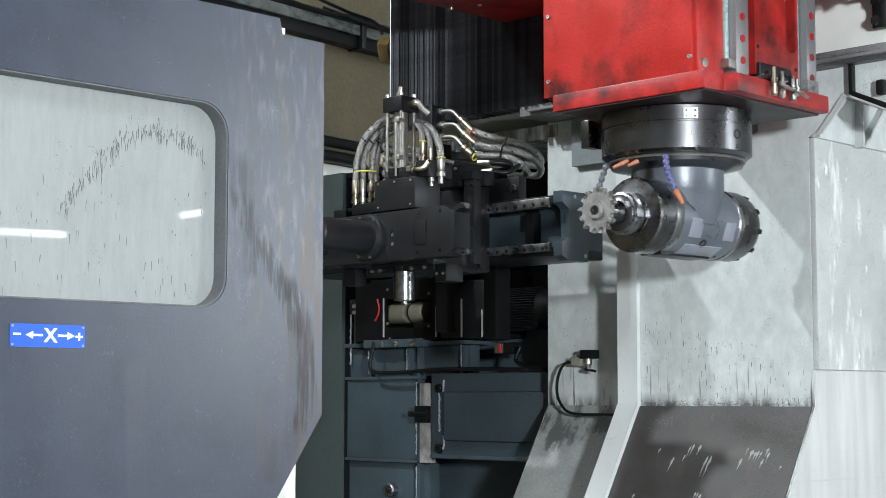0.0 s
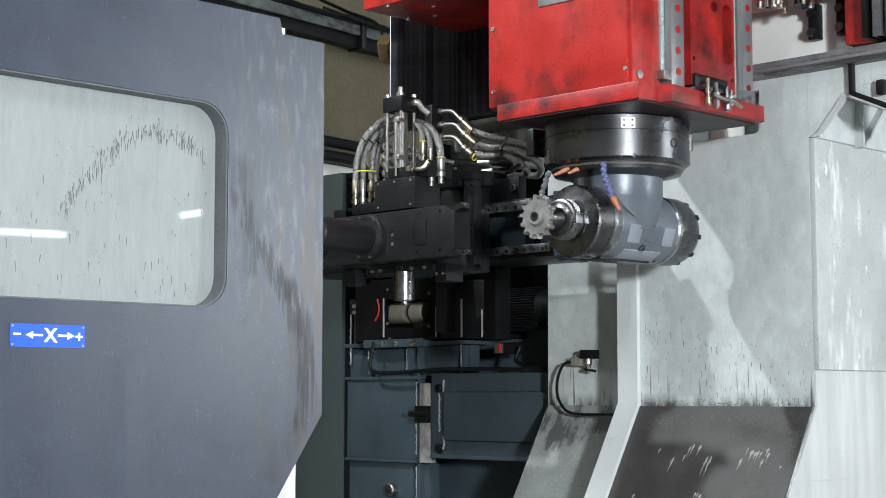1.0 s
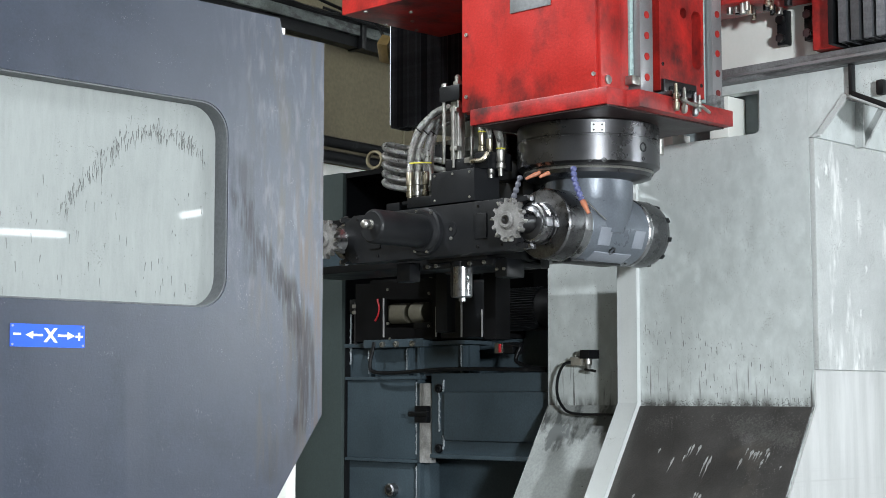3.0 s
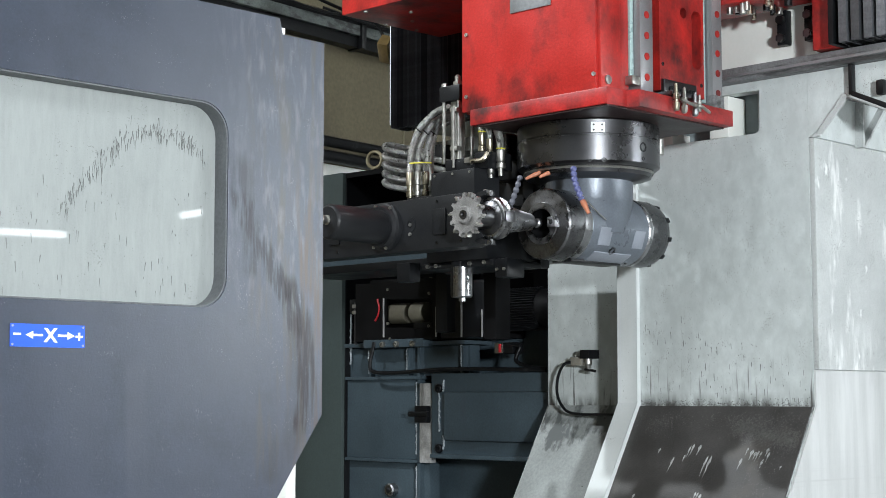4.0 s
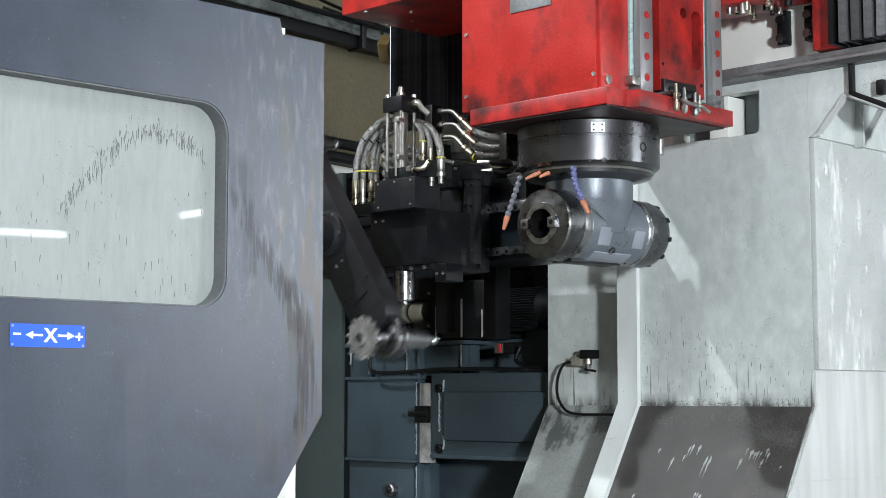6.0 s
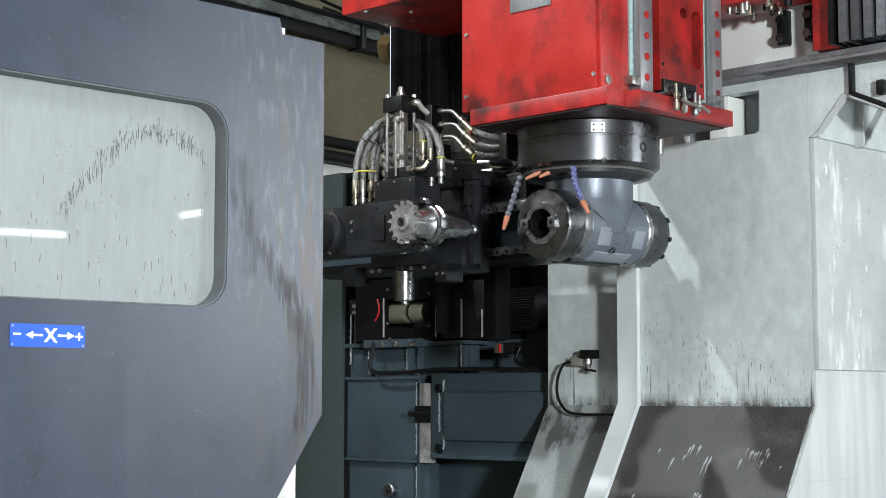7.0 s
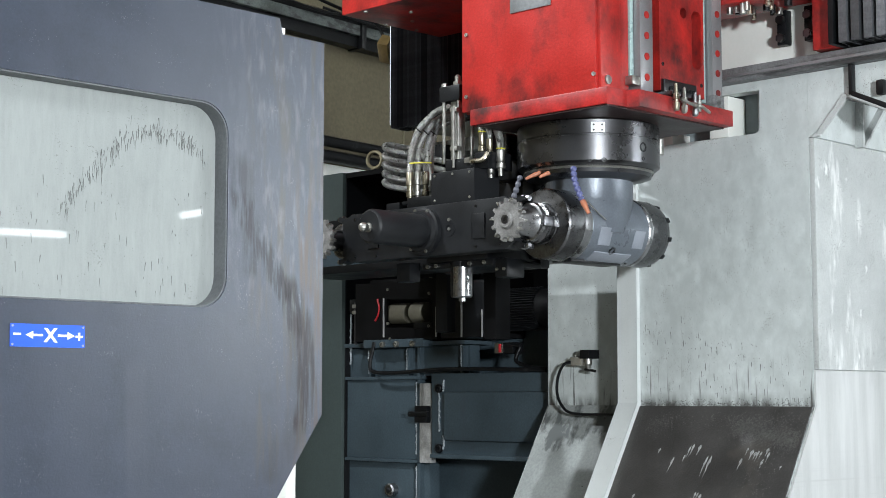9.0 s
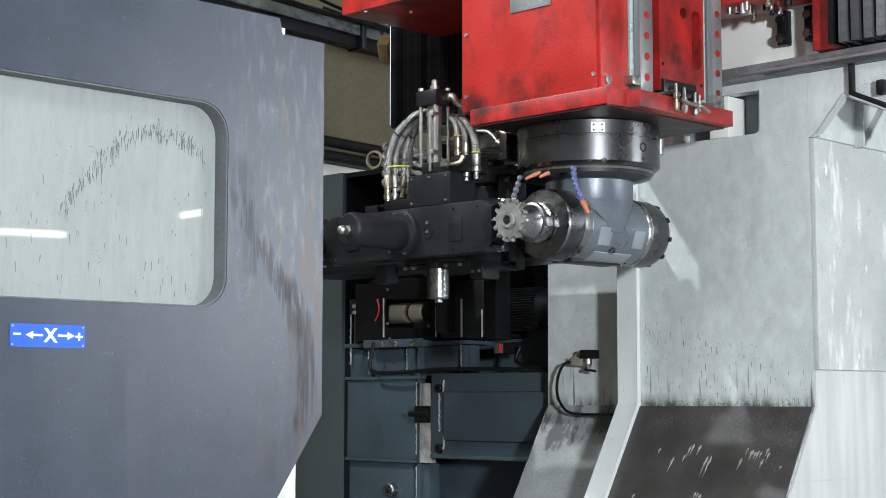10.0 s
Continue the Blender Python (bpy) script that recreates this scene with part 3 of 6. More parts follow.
    cu.body, cu.size, cu.extrude, cu.align_x, cu.align_y, cu.offset = "X", 0.030, 0.0004, "CENTER", "CENTER", 0.0009
    tx = new("letter_x", cu)
    bpy.context.view_layer.update()
    me = bpy.data.meshes.new_from_object(tx)
    bpy.data.objects.remove(tx)
    me.materials.clear()
    me.materials.append(LETTER)
    ob = new("letter", me)
    ob.parent = plate
    ob.matrix_basis = Matrix.Translation(Vector((1.3285, yy, zc)) - ORIGIN[plate.name]) @ pose(0, 0, 0, 90, 0, 0)
    screws(plate, ZINC, [(x, y0 - 0.002, z) for x in (1.2625, 1.387) for z in (1.5805, 1.609)], (0, -1, 0), 0.0018, 0.001)
    # white stop at the stepped top corner
    part("stop_block", box(B(), 1.783, 1.797, y0 + 0.002, y1, 2.148, 2.160, 0.002), LETTER, door, "white plastic stop")
    return door


def build_guard_behind_door():
    solid("way_cover", box(B(), 2.60, 2.63, 3.155, 3.32, 0.0, 1.345, 0.003), WHITE, "white painted sheet metal way cover", "way cover", base=(2.61, 3.24, 0))


# ---------------------------------------------------------------- machine column and crossbeam
SLOPE = 0.59
BEND = 1.476


def foot_profile(xf, back, top, bend=BEND):
    low = 0.55
    return [(xf, top), (back, top), (back, 0.0), (xf - SLOPE * (bend - low), 0.0), (xf - SLOPE * (bend - low), low), (xf, bend)]


def on_foot(y, z, lift=0.0046):
    """A point on the column's sloping foot."""
    return Vector((3.45 - SLOPE * (BEND - z) - lift * 0.86, y, z + lift * 0.5))


def build_foot_marks(col):
    """Dried splashes on the dark foot: pale drops with tails, and a rough limescale patch."""
    rng = random.Random(21)
    bm = B()
    heads = ((2.474, 1.375, 0.034, 2), (2.446, 1.372, 0.028, 1), (2.519, 1.340, 0.050, 1), (2.408, 1.343, 0.052, 2), (2.310, 1.340, 0.042, 1), (2.272, 1.367, 0.026, 4), (2.238, 1.368, 0.030, 2),
             (2.250, 1.345, 0.034, 1), (2.571, 1.360, 0.012, 1), (2.190, 1.336, 0.012, 1), (2.607, 1.253, 0.018, 1), (2.407, 1.261, 0.022, 3), (2.30, 1.368, 0.020, 1), (2.488, 1.352, 0.020, 1))
    for y, z, ln, n in heads:
        for k in range(n):
            yy = y + (k - (n - 1) / 2) * 0.009 + rng.uniform(-0.002, 0.002)
            zz = z + rng.uniform(-0.006, 0.006)
            ll = ln * rng.uniform(0.7, 1.1)
            w = rng.uniform(0.0024, 0.0052)
            rows = []
            for i in range(9):
                f = i / 8
                half = w * (math.sin(min(1, f * 2.6 + 0.12) * math.pi * 0.62) if f < 0.42 else 0.75 * (1 - f) ** 1.2 + 0.10) * rng.uniform(0.75, 1.15)
                c = yy + 0.012 * f * ll / 0.05 * rng.uniform(0.6, 1.0)
                rows.append((bm.verts.new(on_foot(c - half, zz - ll * f)), bm.verts.new(on_foot(c + half, zz - ll * f))))
            for p, q in zip(rows, rows[1:]):
                bm.faces.new((p[0], p[1], q[1], q[0]))
    marks = part("splash_marks", bm, mat("dried_splash", (0.36, 0.37, 0.37), 0.55, var=0.3, scale=90, fine=400, bump=0.03), col, "pale dried splashes with tails")
    marks["kind"] = "stuff"
    # limescale: many small flakes that gather in a patch below the bend
    bm = B()
    for k in range(4200):
        if k < 3100:
            f = rng.random()
            y, z = 2.36 - 0.20 * f + rng.gauss(0, 0.012), 1.434 - 0.038 * f + rng.gauss(0, 0.012) - 0.018 * rng.random()
        elif k < 3600:
            y, z = rng.gauss(2.33, 0.10), rng.gauss(1.44, 0.012)
        elif k < 3850:
            y, z = rng.gauss(2.60, 0.03), rng.gauss(1.43, 0.015)
        else:
            y, z = rng.gauss(2.25, 0.03), rng.uniform(1.20, 1.40)
        if not (2.16 < y < 2.685 and z < BEND - 0.012):
            continue
        r = rng.uniform(0.0006, 0.0022)
        a0 = rng.uniform(0, 6.28)
        vs = [bm.verts.new(on_foot(y + r * math.cos(a0 + a), z + r * 0.8 * math.sin(a0 + a))) for a in (0.0, 1.5, 2.9, 4.4)]
        bm.faces.new(vs)
    scale = part("limescale", bm, mat("limescale_grey", (0.125, 0.12, 0.115), 0.6, var=0.35, scale=120, fine=500), col, "grey limescale crust")
    scale["kind"] = "stuff"


def build_column():
    col = thing("machine_column", (3.8, 2.45, 0), "light grey cast machine column streaked with coolant", "machine column")
    # front plate with the slot below the crossbeam cut out of it
    arc = [(2.295 + 0.018 * (1 - math.sin(radians(a))), 2.176 + 0.018 * (1 - math.cos(radians(a)))) for a in range(0, 91, 15)]
    face = [(2.152, BEND), (2.70, BEND), (2.70, 2.178)] + arc + [(2.295, 2.288), (2.70, 2.288), (2.70, 2.312), (2.152, 2.312)]
    part("front_plate", prism(B(), face, "x", 3.45, 3.49), COLUMN, col, "light grey front plate with coolant drips")
    part("body", prism(B(), foot_profile(3.45, 4.3, BEND), "y", 2.152, 2.70, 0.002), COLUMN, col)
    part("inner_body", box(B(), 3.49, 4.3, 2.156, 2.70, BEND, 2.17), COLUMN, col)
    part("upper_body", box(B(), 3.49, 4.3, 2.152, 2.29, 2.17, 2.311), COLUMN, col)
    # back of the recess, shade painted in
    part("recess_back", box(B(), 3.535, 4.3, 2.29, 3.0, 2.17, 2.311), RECESS_SHADE, col)
    part("recess_rib", box(B(), 3.50, 3.535, 2.325, 2.333, 2.17, 2.311), COLUMN, col)
    part("recess_block", box(B(), 3.455, 3.535, 2.395, 2.455, 2.178, 2.287, 0.003), WHITE, col)
    part("recess_block", box(B(), 3.455, 3.535, 2.575, 2.62, 2.178, 2.21, 0.003), WHITE, col)
    part("recess_screw", lathe(B(), (3.535, 2.312, 2.272), (-1, 0, 0), ((0, 0.012), (0.008, 0.012), (0.009, 0.006), (0.003, 0.005)), 14), BLACK, col)
    # plate and edge strips lie on the front plane, outlined to fit the camera's view
    part("upper_web", prism(B(), [(2.1515, 2.147), (2.126, 2.152), (2.049, 2.244), (1.936, 2.194), (1.831, 2.148), (1.831, 2.3115), (2.1515, 2.3115)], "x", 3.450, 3.4525), COLUMN, col, "light grey upper plate outlined to fit the camera's view")
    part("gusset_edge", prism(B(), [(2.131, 2.148), (2.118, 2.144), (2.036, 2.234), (2.049, 2.244)], "x", 3.444, 3.4515), PLATE, col, "chalky white gusset edge")
    part("gusset_edge", prism(B(), [(2.048, 2.245), (2.040, 2.233), (1.913, 2.178), (1.912, 2.190)], "x", 3.442, 3.4515), PLATE, col, "chalky white gusset edge")
    # coolant drips dried on the plate
    rng = random.Random(11)
    bm = B()
    for k in range(120):
        y = rng.uniform(2.17, 2.68)
        f = (2.68 - y) / 0.51
        z = 1.665 - 0.13 * f * f + rng.gauss(0, 0.020) - (0.10 if rng.random() < 0.35 else 0)
        z = max(z, 1.497)
        ln = rng.uniform(0.003, 0.020) if rng.random() < 0.6 else rng.uniform(0.001, 0.005)
        w = rng.uniform(0.0005, 0.0012)
        cyl(bm, (3.4500, y, z), (3.4500, y + rng.uniform(-0.002, 0.001), z - ln), w, w * 0.6, 6)
    drips = part("drip_marks", bm, DRIP, col, "dark dried coolant drips")
    drips["kind"] = "stuff"
    bm = B()
    for k in range(700):
        y = rng.uniform(2.158, 2.69)
        z = BEND + 0.002 + abs(rng.gauss(0, 0.007))
        cyl(bm, (3.4502, y, z), (3.4502, y + rng.uniform(-0.004, 0.004), z - rng.uniform(0.0006, 0.0028)), rng.uniform(0.0004, 0.0013), 0.0003, 5)
    grime = part("grime_line", bm, WETFOOT, col, "dark grime along the bend")
    grime["kind"] = "stuff"
    # dark soaked coat on the sloping foot
    n = Vector((-1, 0, SLOPE)).normalized() * 0.004
    bm = B()
    x0, z0, x1, z1 = 3.45, BEND, 3.45 - SLOPE * 0.6, BEND - 0.6
    prism(bm, [(x0 + n.x * -0.5, z0), (x0 + n.x, z0 + n.z * 0.2), (x1 + n.x, z1 + n.z * 0.2), (x1 - n.x * 0.5, z1)], "y", 2.156, 2.692)
    part("foot_coat", bm, WETFOOT, col, "dark coolant-soaked foot plate with scratches")
    build_foot_marks(col)
    part("rib", prism(B(), foot_profile(3.437, 4.3, 2.20, 1.484), "y", 2.690, 2.757, 0.002), RIB_LIT, col, "edge of a cast rib in lightened column paint")
    EYE_SCALE[0] = 1.0172
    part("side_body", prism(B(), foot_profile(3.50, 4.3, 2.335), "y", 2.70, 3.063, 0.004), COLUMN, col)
    EYE_SCALE[0] = 1.0
    # chalky guard plate on the side
    part("guard_plate", box(B(), 3.452, 4.28, 2.136, 2.1515, 1.567, 2.147, 0.003), PLATE, col, "chalky white splash guard plate")
    part("lower_guard", prism(B(), [(3.452, 1.566), (4.28, 1.566), (4.28, 0.60), (3.452 - SLOPE * (BEND - 0.6), 0.60), (3.452, BEND)], "y", 2.146, 2.1515), WIPED, col, "whitish wiped lower side sheet")
    # welded bracket over the guard plate
    part("gusset_back", prism(B(), [(3.437, 2.1455), (3.561, 2.259), (4.2, 2.259), (4.2, 2.1455)], "y", 2.128, 2.137, 0.001), COLUMN, col, "white welded gusset plate")
    part("gusset_edge", prism(B(), [(3.437, 2.1455), (3.561, 2.259), (3.570, 2.259), (3.446, 2.1455)], "y", 2.112, 2.128), COLUMN, col, "white welded gusset")
    part("gusset", prism(B(), [(3.632, 2.139), (3.640, 2.139), (3.646, 2.257), (3.638, 2.257)], "y", 2.104, 2.128), PLATE, col, "white welded gusset")
    part("gusset", prism(B(), [(3.640, 2.139), (3.648, 2.139), (3.762, 2.257), (3.752, 2.257)], "y", 2.106, 2.128), PLATE, col, "white welded gusset")
    part("gusset_top", box(B(), 3.556, 4.2, 2.095, 2.152, 2.259, 2.266, 0.001), LEDGE, col, "grey bracket top")
    # dirty coat on the foot beside the rib
    x0, z0, x1, z1 = 3.50, BEND, 3.50 - SLOPE * 0.6, BEND - 0.6
    prism_pts = [(x0 - n.x * 0.5, z0), (x0 + n.x, z0 + n.z * 0.2), (x1 + n.x, z1 + n.z * 0.2), (x1 - n.x * 0.5, z1)]
    EYE_SCALE[0] = 1.0172
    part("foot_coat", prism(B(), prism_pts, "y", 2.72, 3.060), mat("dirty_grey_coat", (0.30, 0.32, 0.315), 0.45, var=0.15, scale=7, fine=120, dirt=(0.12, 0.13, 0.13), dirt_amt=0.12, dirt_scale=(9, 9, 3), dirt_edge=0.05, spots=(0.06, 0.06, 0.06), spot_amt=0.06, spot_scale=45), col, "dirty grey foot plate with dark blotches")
    EYE_SCALE[0] = 1.0
    return col


def build_crossbeam():
    beam = thing("crossbeam", (3.9, 2.6, 2.31), "white painted machine crossbeam", "crossbeam")
    part("beam_body", box(B(), 3.48, 4.3, 0.9, 3.66, 2.352, 3.4, 0.004), WHITE, beam)
    part("guide_ledge", box(B(), 3.42, 3.75, 0.9, 3.10, 2.313, 2.350, 0.003), LEDGE, beam, "dark steel guideway")
    part("guide_rail", box(B(), 3.405, 3.43, 0.9, 3.06, 2.322, 2.330, 0.002), GUIDE, beam, "bright guide strip")
    part("under_beam", box(B(), 3.56, 4.2, 3.07, 3.62, 2.268, 2.312, 0.004), COLUMN, beam)
    return beam


def build_cable_tray():
    """The bracket with pipework at the beam's end, over the guard plate."""
    tr = thing("support_bracket", (3.44, 2.0, 2.15), "black angle bracket with a hanging block", "bracket")
    part("upright", box(B(), 3.430, 3.446, 2.013, 2.024, 2.236, 2.3125, 0.002), BLACK, tr)
    part("arm", prism(B(), [(2.020, 2.248), (1.909, 2.197), (1.909, 2.183), (2.018, 2.234)], "x", 3.430, 3.446, 0.001), BLACK, tr)
    part("arm_lip", prism(B(), [(2.018, 2.234), (1.909, 2.183), (1.909, 2.178), (2.018, 2.229)], "x", 3.426, 3.4298), PLATE, tr, "pale bracket lip")
    part("block", box(B(), 3.425, 3.446, 1.926, 1.949, 2.224, 2.263, 0.008), BLACK, tr)
    return tr
# ---------------------------------------------------------------- machining head (ram, saddle and right-angle head travel together)
YS, ZS = 2.53, 1.915        # spindle line
XC = 3.045                  # swivel axis


def pierced(outline, holes, y0, y1):
    """A plate across y with openings cut through it."""
    bm = B()
    loops = [[bm.verts.new((x, y0, z)) for x, z in p] for p in [outline] + holes]
    es = [bm.edges.new((p[i], p[(i + 1) % len(p)])) for p in loops for i in range(len(p))]
    bmesh.ops.triangle_fill(bm, use_beauty=True, edges=es)
    for hole in loops[1:]:
        ring = set(hole)
        bmesh.ops.delete(bm, geom=[f for f in bm.faces if all(v in ring for v in f.verts)], context="FACES_ONLY")
    r_ = bmesh.ops.extrude_face_region(bm, geom=list(bm.faces))
    bmesh.ops.translate(bm, verts=[v for v in r_["geom"] if isinstance(v, bmesh.types.BMVert)], vec=(0, y1 - y0, 0))
    return bm


def pierced_x(outline, holes, x0, x1):
    """The same for a plate across x; its points are (y, z)."""
    bm = pierced(outline, holes, 0, x1 - x0)
    bmesh.ops.transform(bm, matrix=Matrix(((0, 1, 0, x0), (1, 0, 0, 0), (0, 0, 1, 0), (0, 0, 0, 1))), verts=bm.verts)
    return bm


def build_head():
    head = thing("machining_head", (XC, YS, 2.2), "red machine ram with a steel right-angle milling head", "machining head")
    part("ram_body", box(B(), 2.826, 3.30, 2.345, 2.742, 2.20, 3.5, 0.006), RED, head, "worn red painted ram")
    part("front_cover", box(B(), 2.818, 2.832, 2.318, 2.748, 2.205, 3.4, 0.003), RED, head)
    part("corner_post", box(B(), 2.826, 2.90, 2.308, 2.346, 2.20, 3.4, 0.004), RED, head)
    part("side_panel", pierced([(3.046, 2.235), (3.226, 2.235), (3.226, 3.4), (3.046, 3.4)], [rounded(3.176, 3.217, 2.305, 2.452, 0.019, 6), rounded(3.130, 3.157, 2.425, 2.452, 0.0130, 5)], 2.306, 2.334), RED, head)
    part("recess_floor", box(B(), 3.05, 3.222, 2.3345, 2.345, 2.24, 3.39), RED, head)
    screws(head, BLACK, [(3.058, 2.306, 2.300), (3.214, 2.306, 2.268)], (0, -1, 0), 0.005, 0.001)
    part("etched_tag", box(B(), 3.10, 3.20, 2.3035, 2.306, 2.492, 2.56, 0.001), ZINC, head, "small grey tag")
    part("back_red", box(B(), 3.226, 3.24, 2.33, 2.36, 2.20, 3.4), RED, head)
    # lower flange with a stepped lip
    part("base_flange", prism(B(), [(2.812, 2.715), (3.26, 2.715), (3.285, 2.67), (3.285, 2.262), (2.892, 2.248), (2.884, 2.280), (2.812, 2.280)], "z", 2.168, 2.208, 0.003), RED_D, head)
    # near-black red: the shade below the flange is put into the colour
    part("under_plate", box(B(), 2.816, 3.275, 2.284, 2.696, 2.164, 2.1685), mat("shaded_red", (0.022, 0.006, 0.006), 0.5, var=0.4), head, "flange underside with its shade painted in")
    # guide rails on the ram's side
    for x0, x1 in ((2.963, 3.013), (3.255, 3.296)):
        rail = part("guide_rail", box(B(), x0, x1, 2.300, 2.345, 2.213, 3.4, 0.003), GUIDE, head, "ground steel guide rail")
        for k in range(7):
            z = 2.256 + k * 0.0503
            part("rail_plug", cyl(B(), ((x0 + x1) / 2, 2.3005, z), ((x0 + x1) / 2, 2.2985, z), 0.009, seg=16), RED, rail)
    part("rail_bed", box(B(), 2.901, 2.946, 2.322, 2.3455, 2.21, 3.4, 0.002), RED, head)
    part("oiled_rail", box(B(), 2.947, 2.961, 2.318, 2.345, 2.252, 3.4, 0.002), GREENRAIL, head, "greenish oiled guide strip")
    part("oiled_rail", box(B(), 3.232, 3.250, 2.318, 2.345, 2.23, 3.4, 0.002), GREENRAIL, head, "greenish oiled guide strip")
    part("wiper_block", box(B(), 2.933, 2.963, 2.300, 2.33, 2.232, 2.254, 0.002), ZINC, head)
    screws(head, ZINC, [(2.818, y, z) for y, z in ((2.731, 2.243), (2.322, 2.243), (2.731, 2.40))], (-1, 0, 0), 0.005, 0.004)
    part("big_plug", cyl(B(), (2.85, 2.309, 2.232), (2.85, 2.304, 2.232), 0.011, seg=20, bev=0.001), ZINC, head)
    part("name_plate", box(B(), 2.8145, 2.818, 2.452, 2.582, 2.428, 2.52, 0.001), mat("etched_plate", (0.25, 0.26, 0.27), 0.4, 0.6), head, "grey engraved name plate")
    # hydraulic couplings low on the side
    mani = part("manifold", box(B(), 3.050, 3.182, 2.296, 2.3065, 2.206, 2.262, 0.003), STEEL_D, head, "dark coupling manifold")
    for i, (x, z0, h) in enumerate(((3.020, 2.172, 0.065), (3.052, 2.170, 0.061), (3.095, 2.168, 0.059), (3.112, 2.182, 0.040))):
        r = 0.0066 if i < 3 else 0.0048
        part("coupling", lathe(B(), (x, 2.239, z0), (0, 0, 1), ((0, r * 0.8), (0.004, r * 1.2), (h * 0.30, r * 1.2), (h * 0.32, r * 0.8), (h * 0.42, r * 0.8), (h * 0.44, r * 1.15), (h * 0.62, r * 1.15), (h * 0.64, r * 0.7), (h, r * 0.6)), 6 if i == 1 else 14), (BRASS, ZINC, STEEL, ZINC)[i], mani)
        part("port", lathe(B(), (x + 0.055, 2.2955, 2.238), (0, -1, 0), ((0, 0.009), (0.003, 0.009), (0.0032, 0.005), (0.001, 0.004)), 14), BLACK, mani)
    part("pipe", tube(B(), ((3.028, 2.231, 2.200), (3.058, 2.225, 2.192), (3.097, 2.223, 2.190), (3.140, 2.230, 2.182)), 0.0042), ZINC, mani)
    part("coupling_bar", box(B(), 3.012, 3.12, 2.244, 2.2958, 2.2105, 2.222, 0.002), STEEL_D, mani)
    part("pipe_nut", cyl(B(), (3.077, 2.224, 2.1905), (3.092, 2.223, 2.1902), 0.0075, seg=6), ZINC, mani)
    for x0, x1 in ((3.252, 3.299),):
        part("rail_foot", box(B(), x0, x1, 2.297, 2.33, 2.2085, 2.250, 0.002), LEDGE, head, "grey rail wiper")
    # swivel disc
    part("swivel_disc", lathe(B(), (XC, YS, 2.045), (0, 0, 1), ((0.0, 0.150), (0.004, 0.158), (0.010, 0.160), (0.012, 0.168), (0.018, 0.1765), (0.078, 0.1765), (0.079, 0.1745), (0.082, 0.1745), (0.083, 0.1765), (0.116, 0.1765), (0.123, 0.170)), 72), STEEL_D, head, "machined steel swivel disc")
    part("clamp_ring", lathe(B(), (XC, YS, 2.028), (0, 0, 1), ((0, 0.112), (0.002, 0.118), (0.010, 0.155), (0.020, 0.158)), 64), STEEL_D, head)
    part("ring_groove", lathe(B(), (XC, YS, 2.047), (0, 0, 1), ((0, 0.1605), (0.003, 0.1625), (0.006, 0.1605)), 64), ZINC, head)
    # small scale plate on the rim
    scale = part("scale_plate", box(B(), -0.0012, 0.0008, -0.017, 0.017, 0, 0.026, 0.0008, None), LETTER, head, "white graduated scale plate")
    a = radians(225)
    scale.matrix_basis = Matrix.Translation(Vector((XC + 0.1768 * math.cos(a + 0.04), YS + 0.1768 * math.sin(a + 0.04), 2.128)) - Vector((XC, YS, 2.2))) @ Matrix.Rotation(a + 0.04, 4, "Z") @ Matrix.Translation(Vector((XC, YS, 2.2)))
    for k in range(4):
        dot = part("scale_dot", cyl(B(), (0.0022, -0.010 + 0.02 * (k % 2), 0.006 + 0.013 * (k // 2)), (0.0004, -0.010 + 0.02 * (k % 2), 0.006 + 0.013 * (k // 2)), 0.0022, seg=10), BLACK, head)
        dot.matrix_basis = scale.matrix_basis
    for ang, z, r in ((232, 2.062, 0.006), (268, 2.10, 0.012), (268, 2.072, 0.005), (221, 2.060, 0.004)):
        d = Vector((math.cos(radians(ang)), math.sin(radians(ang)), 0))
        part("socket_screw", lathe(B(), Vector((XC, YS, z)) + d * 0.1762, d, ((-0.003, r), (0.0012, r), (0.0014, r * 0.7), (-0.001, r * 0.55)), 16), BLACK, head)
    # neck tapering into the barrel
    part("neck", lathe(B(), (XC + 0.002, YS, 1.90), (0, 0, 1), ((0, 0.090), (0.04, 0.100), (0.078, 0.1075), (0.082, 0.109), (0.14, 0.109)), 64), HEADPAINT, head, "grey painted neck")
    # barrel
    ax = (1, 0, 0)
    part("barrel", lathe(B(), (2.955, YS, ZS), ax, ((0, 0.083), (0.004, 0.0862), (0.22, 0.0862), (0.224, 0.083)), 64), HEADPAINT, head, "blue-grey painted spindle barrel")
    part("front_collar", lathe(B(), (2.925, YS, ZS), ax, ((0, 0.078), (0.006, 0.0865), (0.026, 0.0880), (0.030, 0.0868), (0.032, 0.0868)), 64), STEEL, head, "polished steel collar")
    part("nose", lathe(B(), (2.868, YS, ZS), ax, ((0.016, 0.036), (0.0, 0.036), (0.0, 0.050), (0.0006, 0.052), (0.004, 0.0825), (0.009, 0.0862), (0.060, 0.0868), (0.062, 0.084)), 64, False), NOSE, head, "dark steel spindle nose ring")
    part("spindle_face", lathe(B(), (2.864, YS, ZS), ax, ((0.012, 0.0354), (0.0, 0.0362), (0.0, 0.050), (0.004, 0.0512), (0.02, 0.0512)), 48, False), STEEL, head, "bright spindle face ring")
    # bore coloured black to stand for the shade inside it
    part("bore", lathe(B(), (2.868, YS, ZS), ax, ((0.0, 0.0357), (0.135, 0.0175), (0.136, 0.001)), 48, False), UNLIT, head, "tapered bore of the spindle with its shade in the colour")
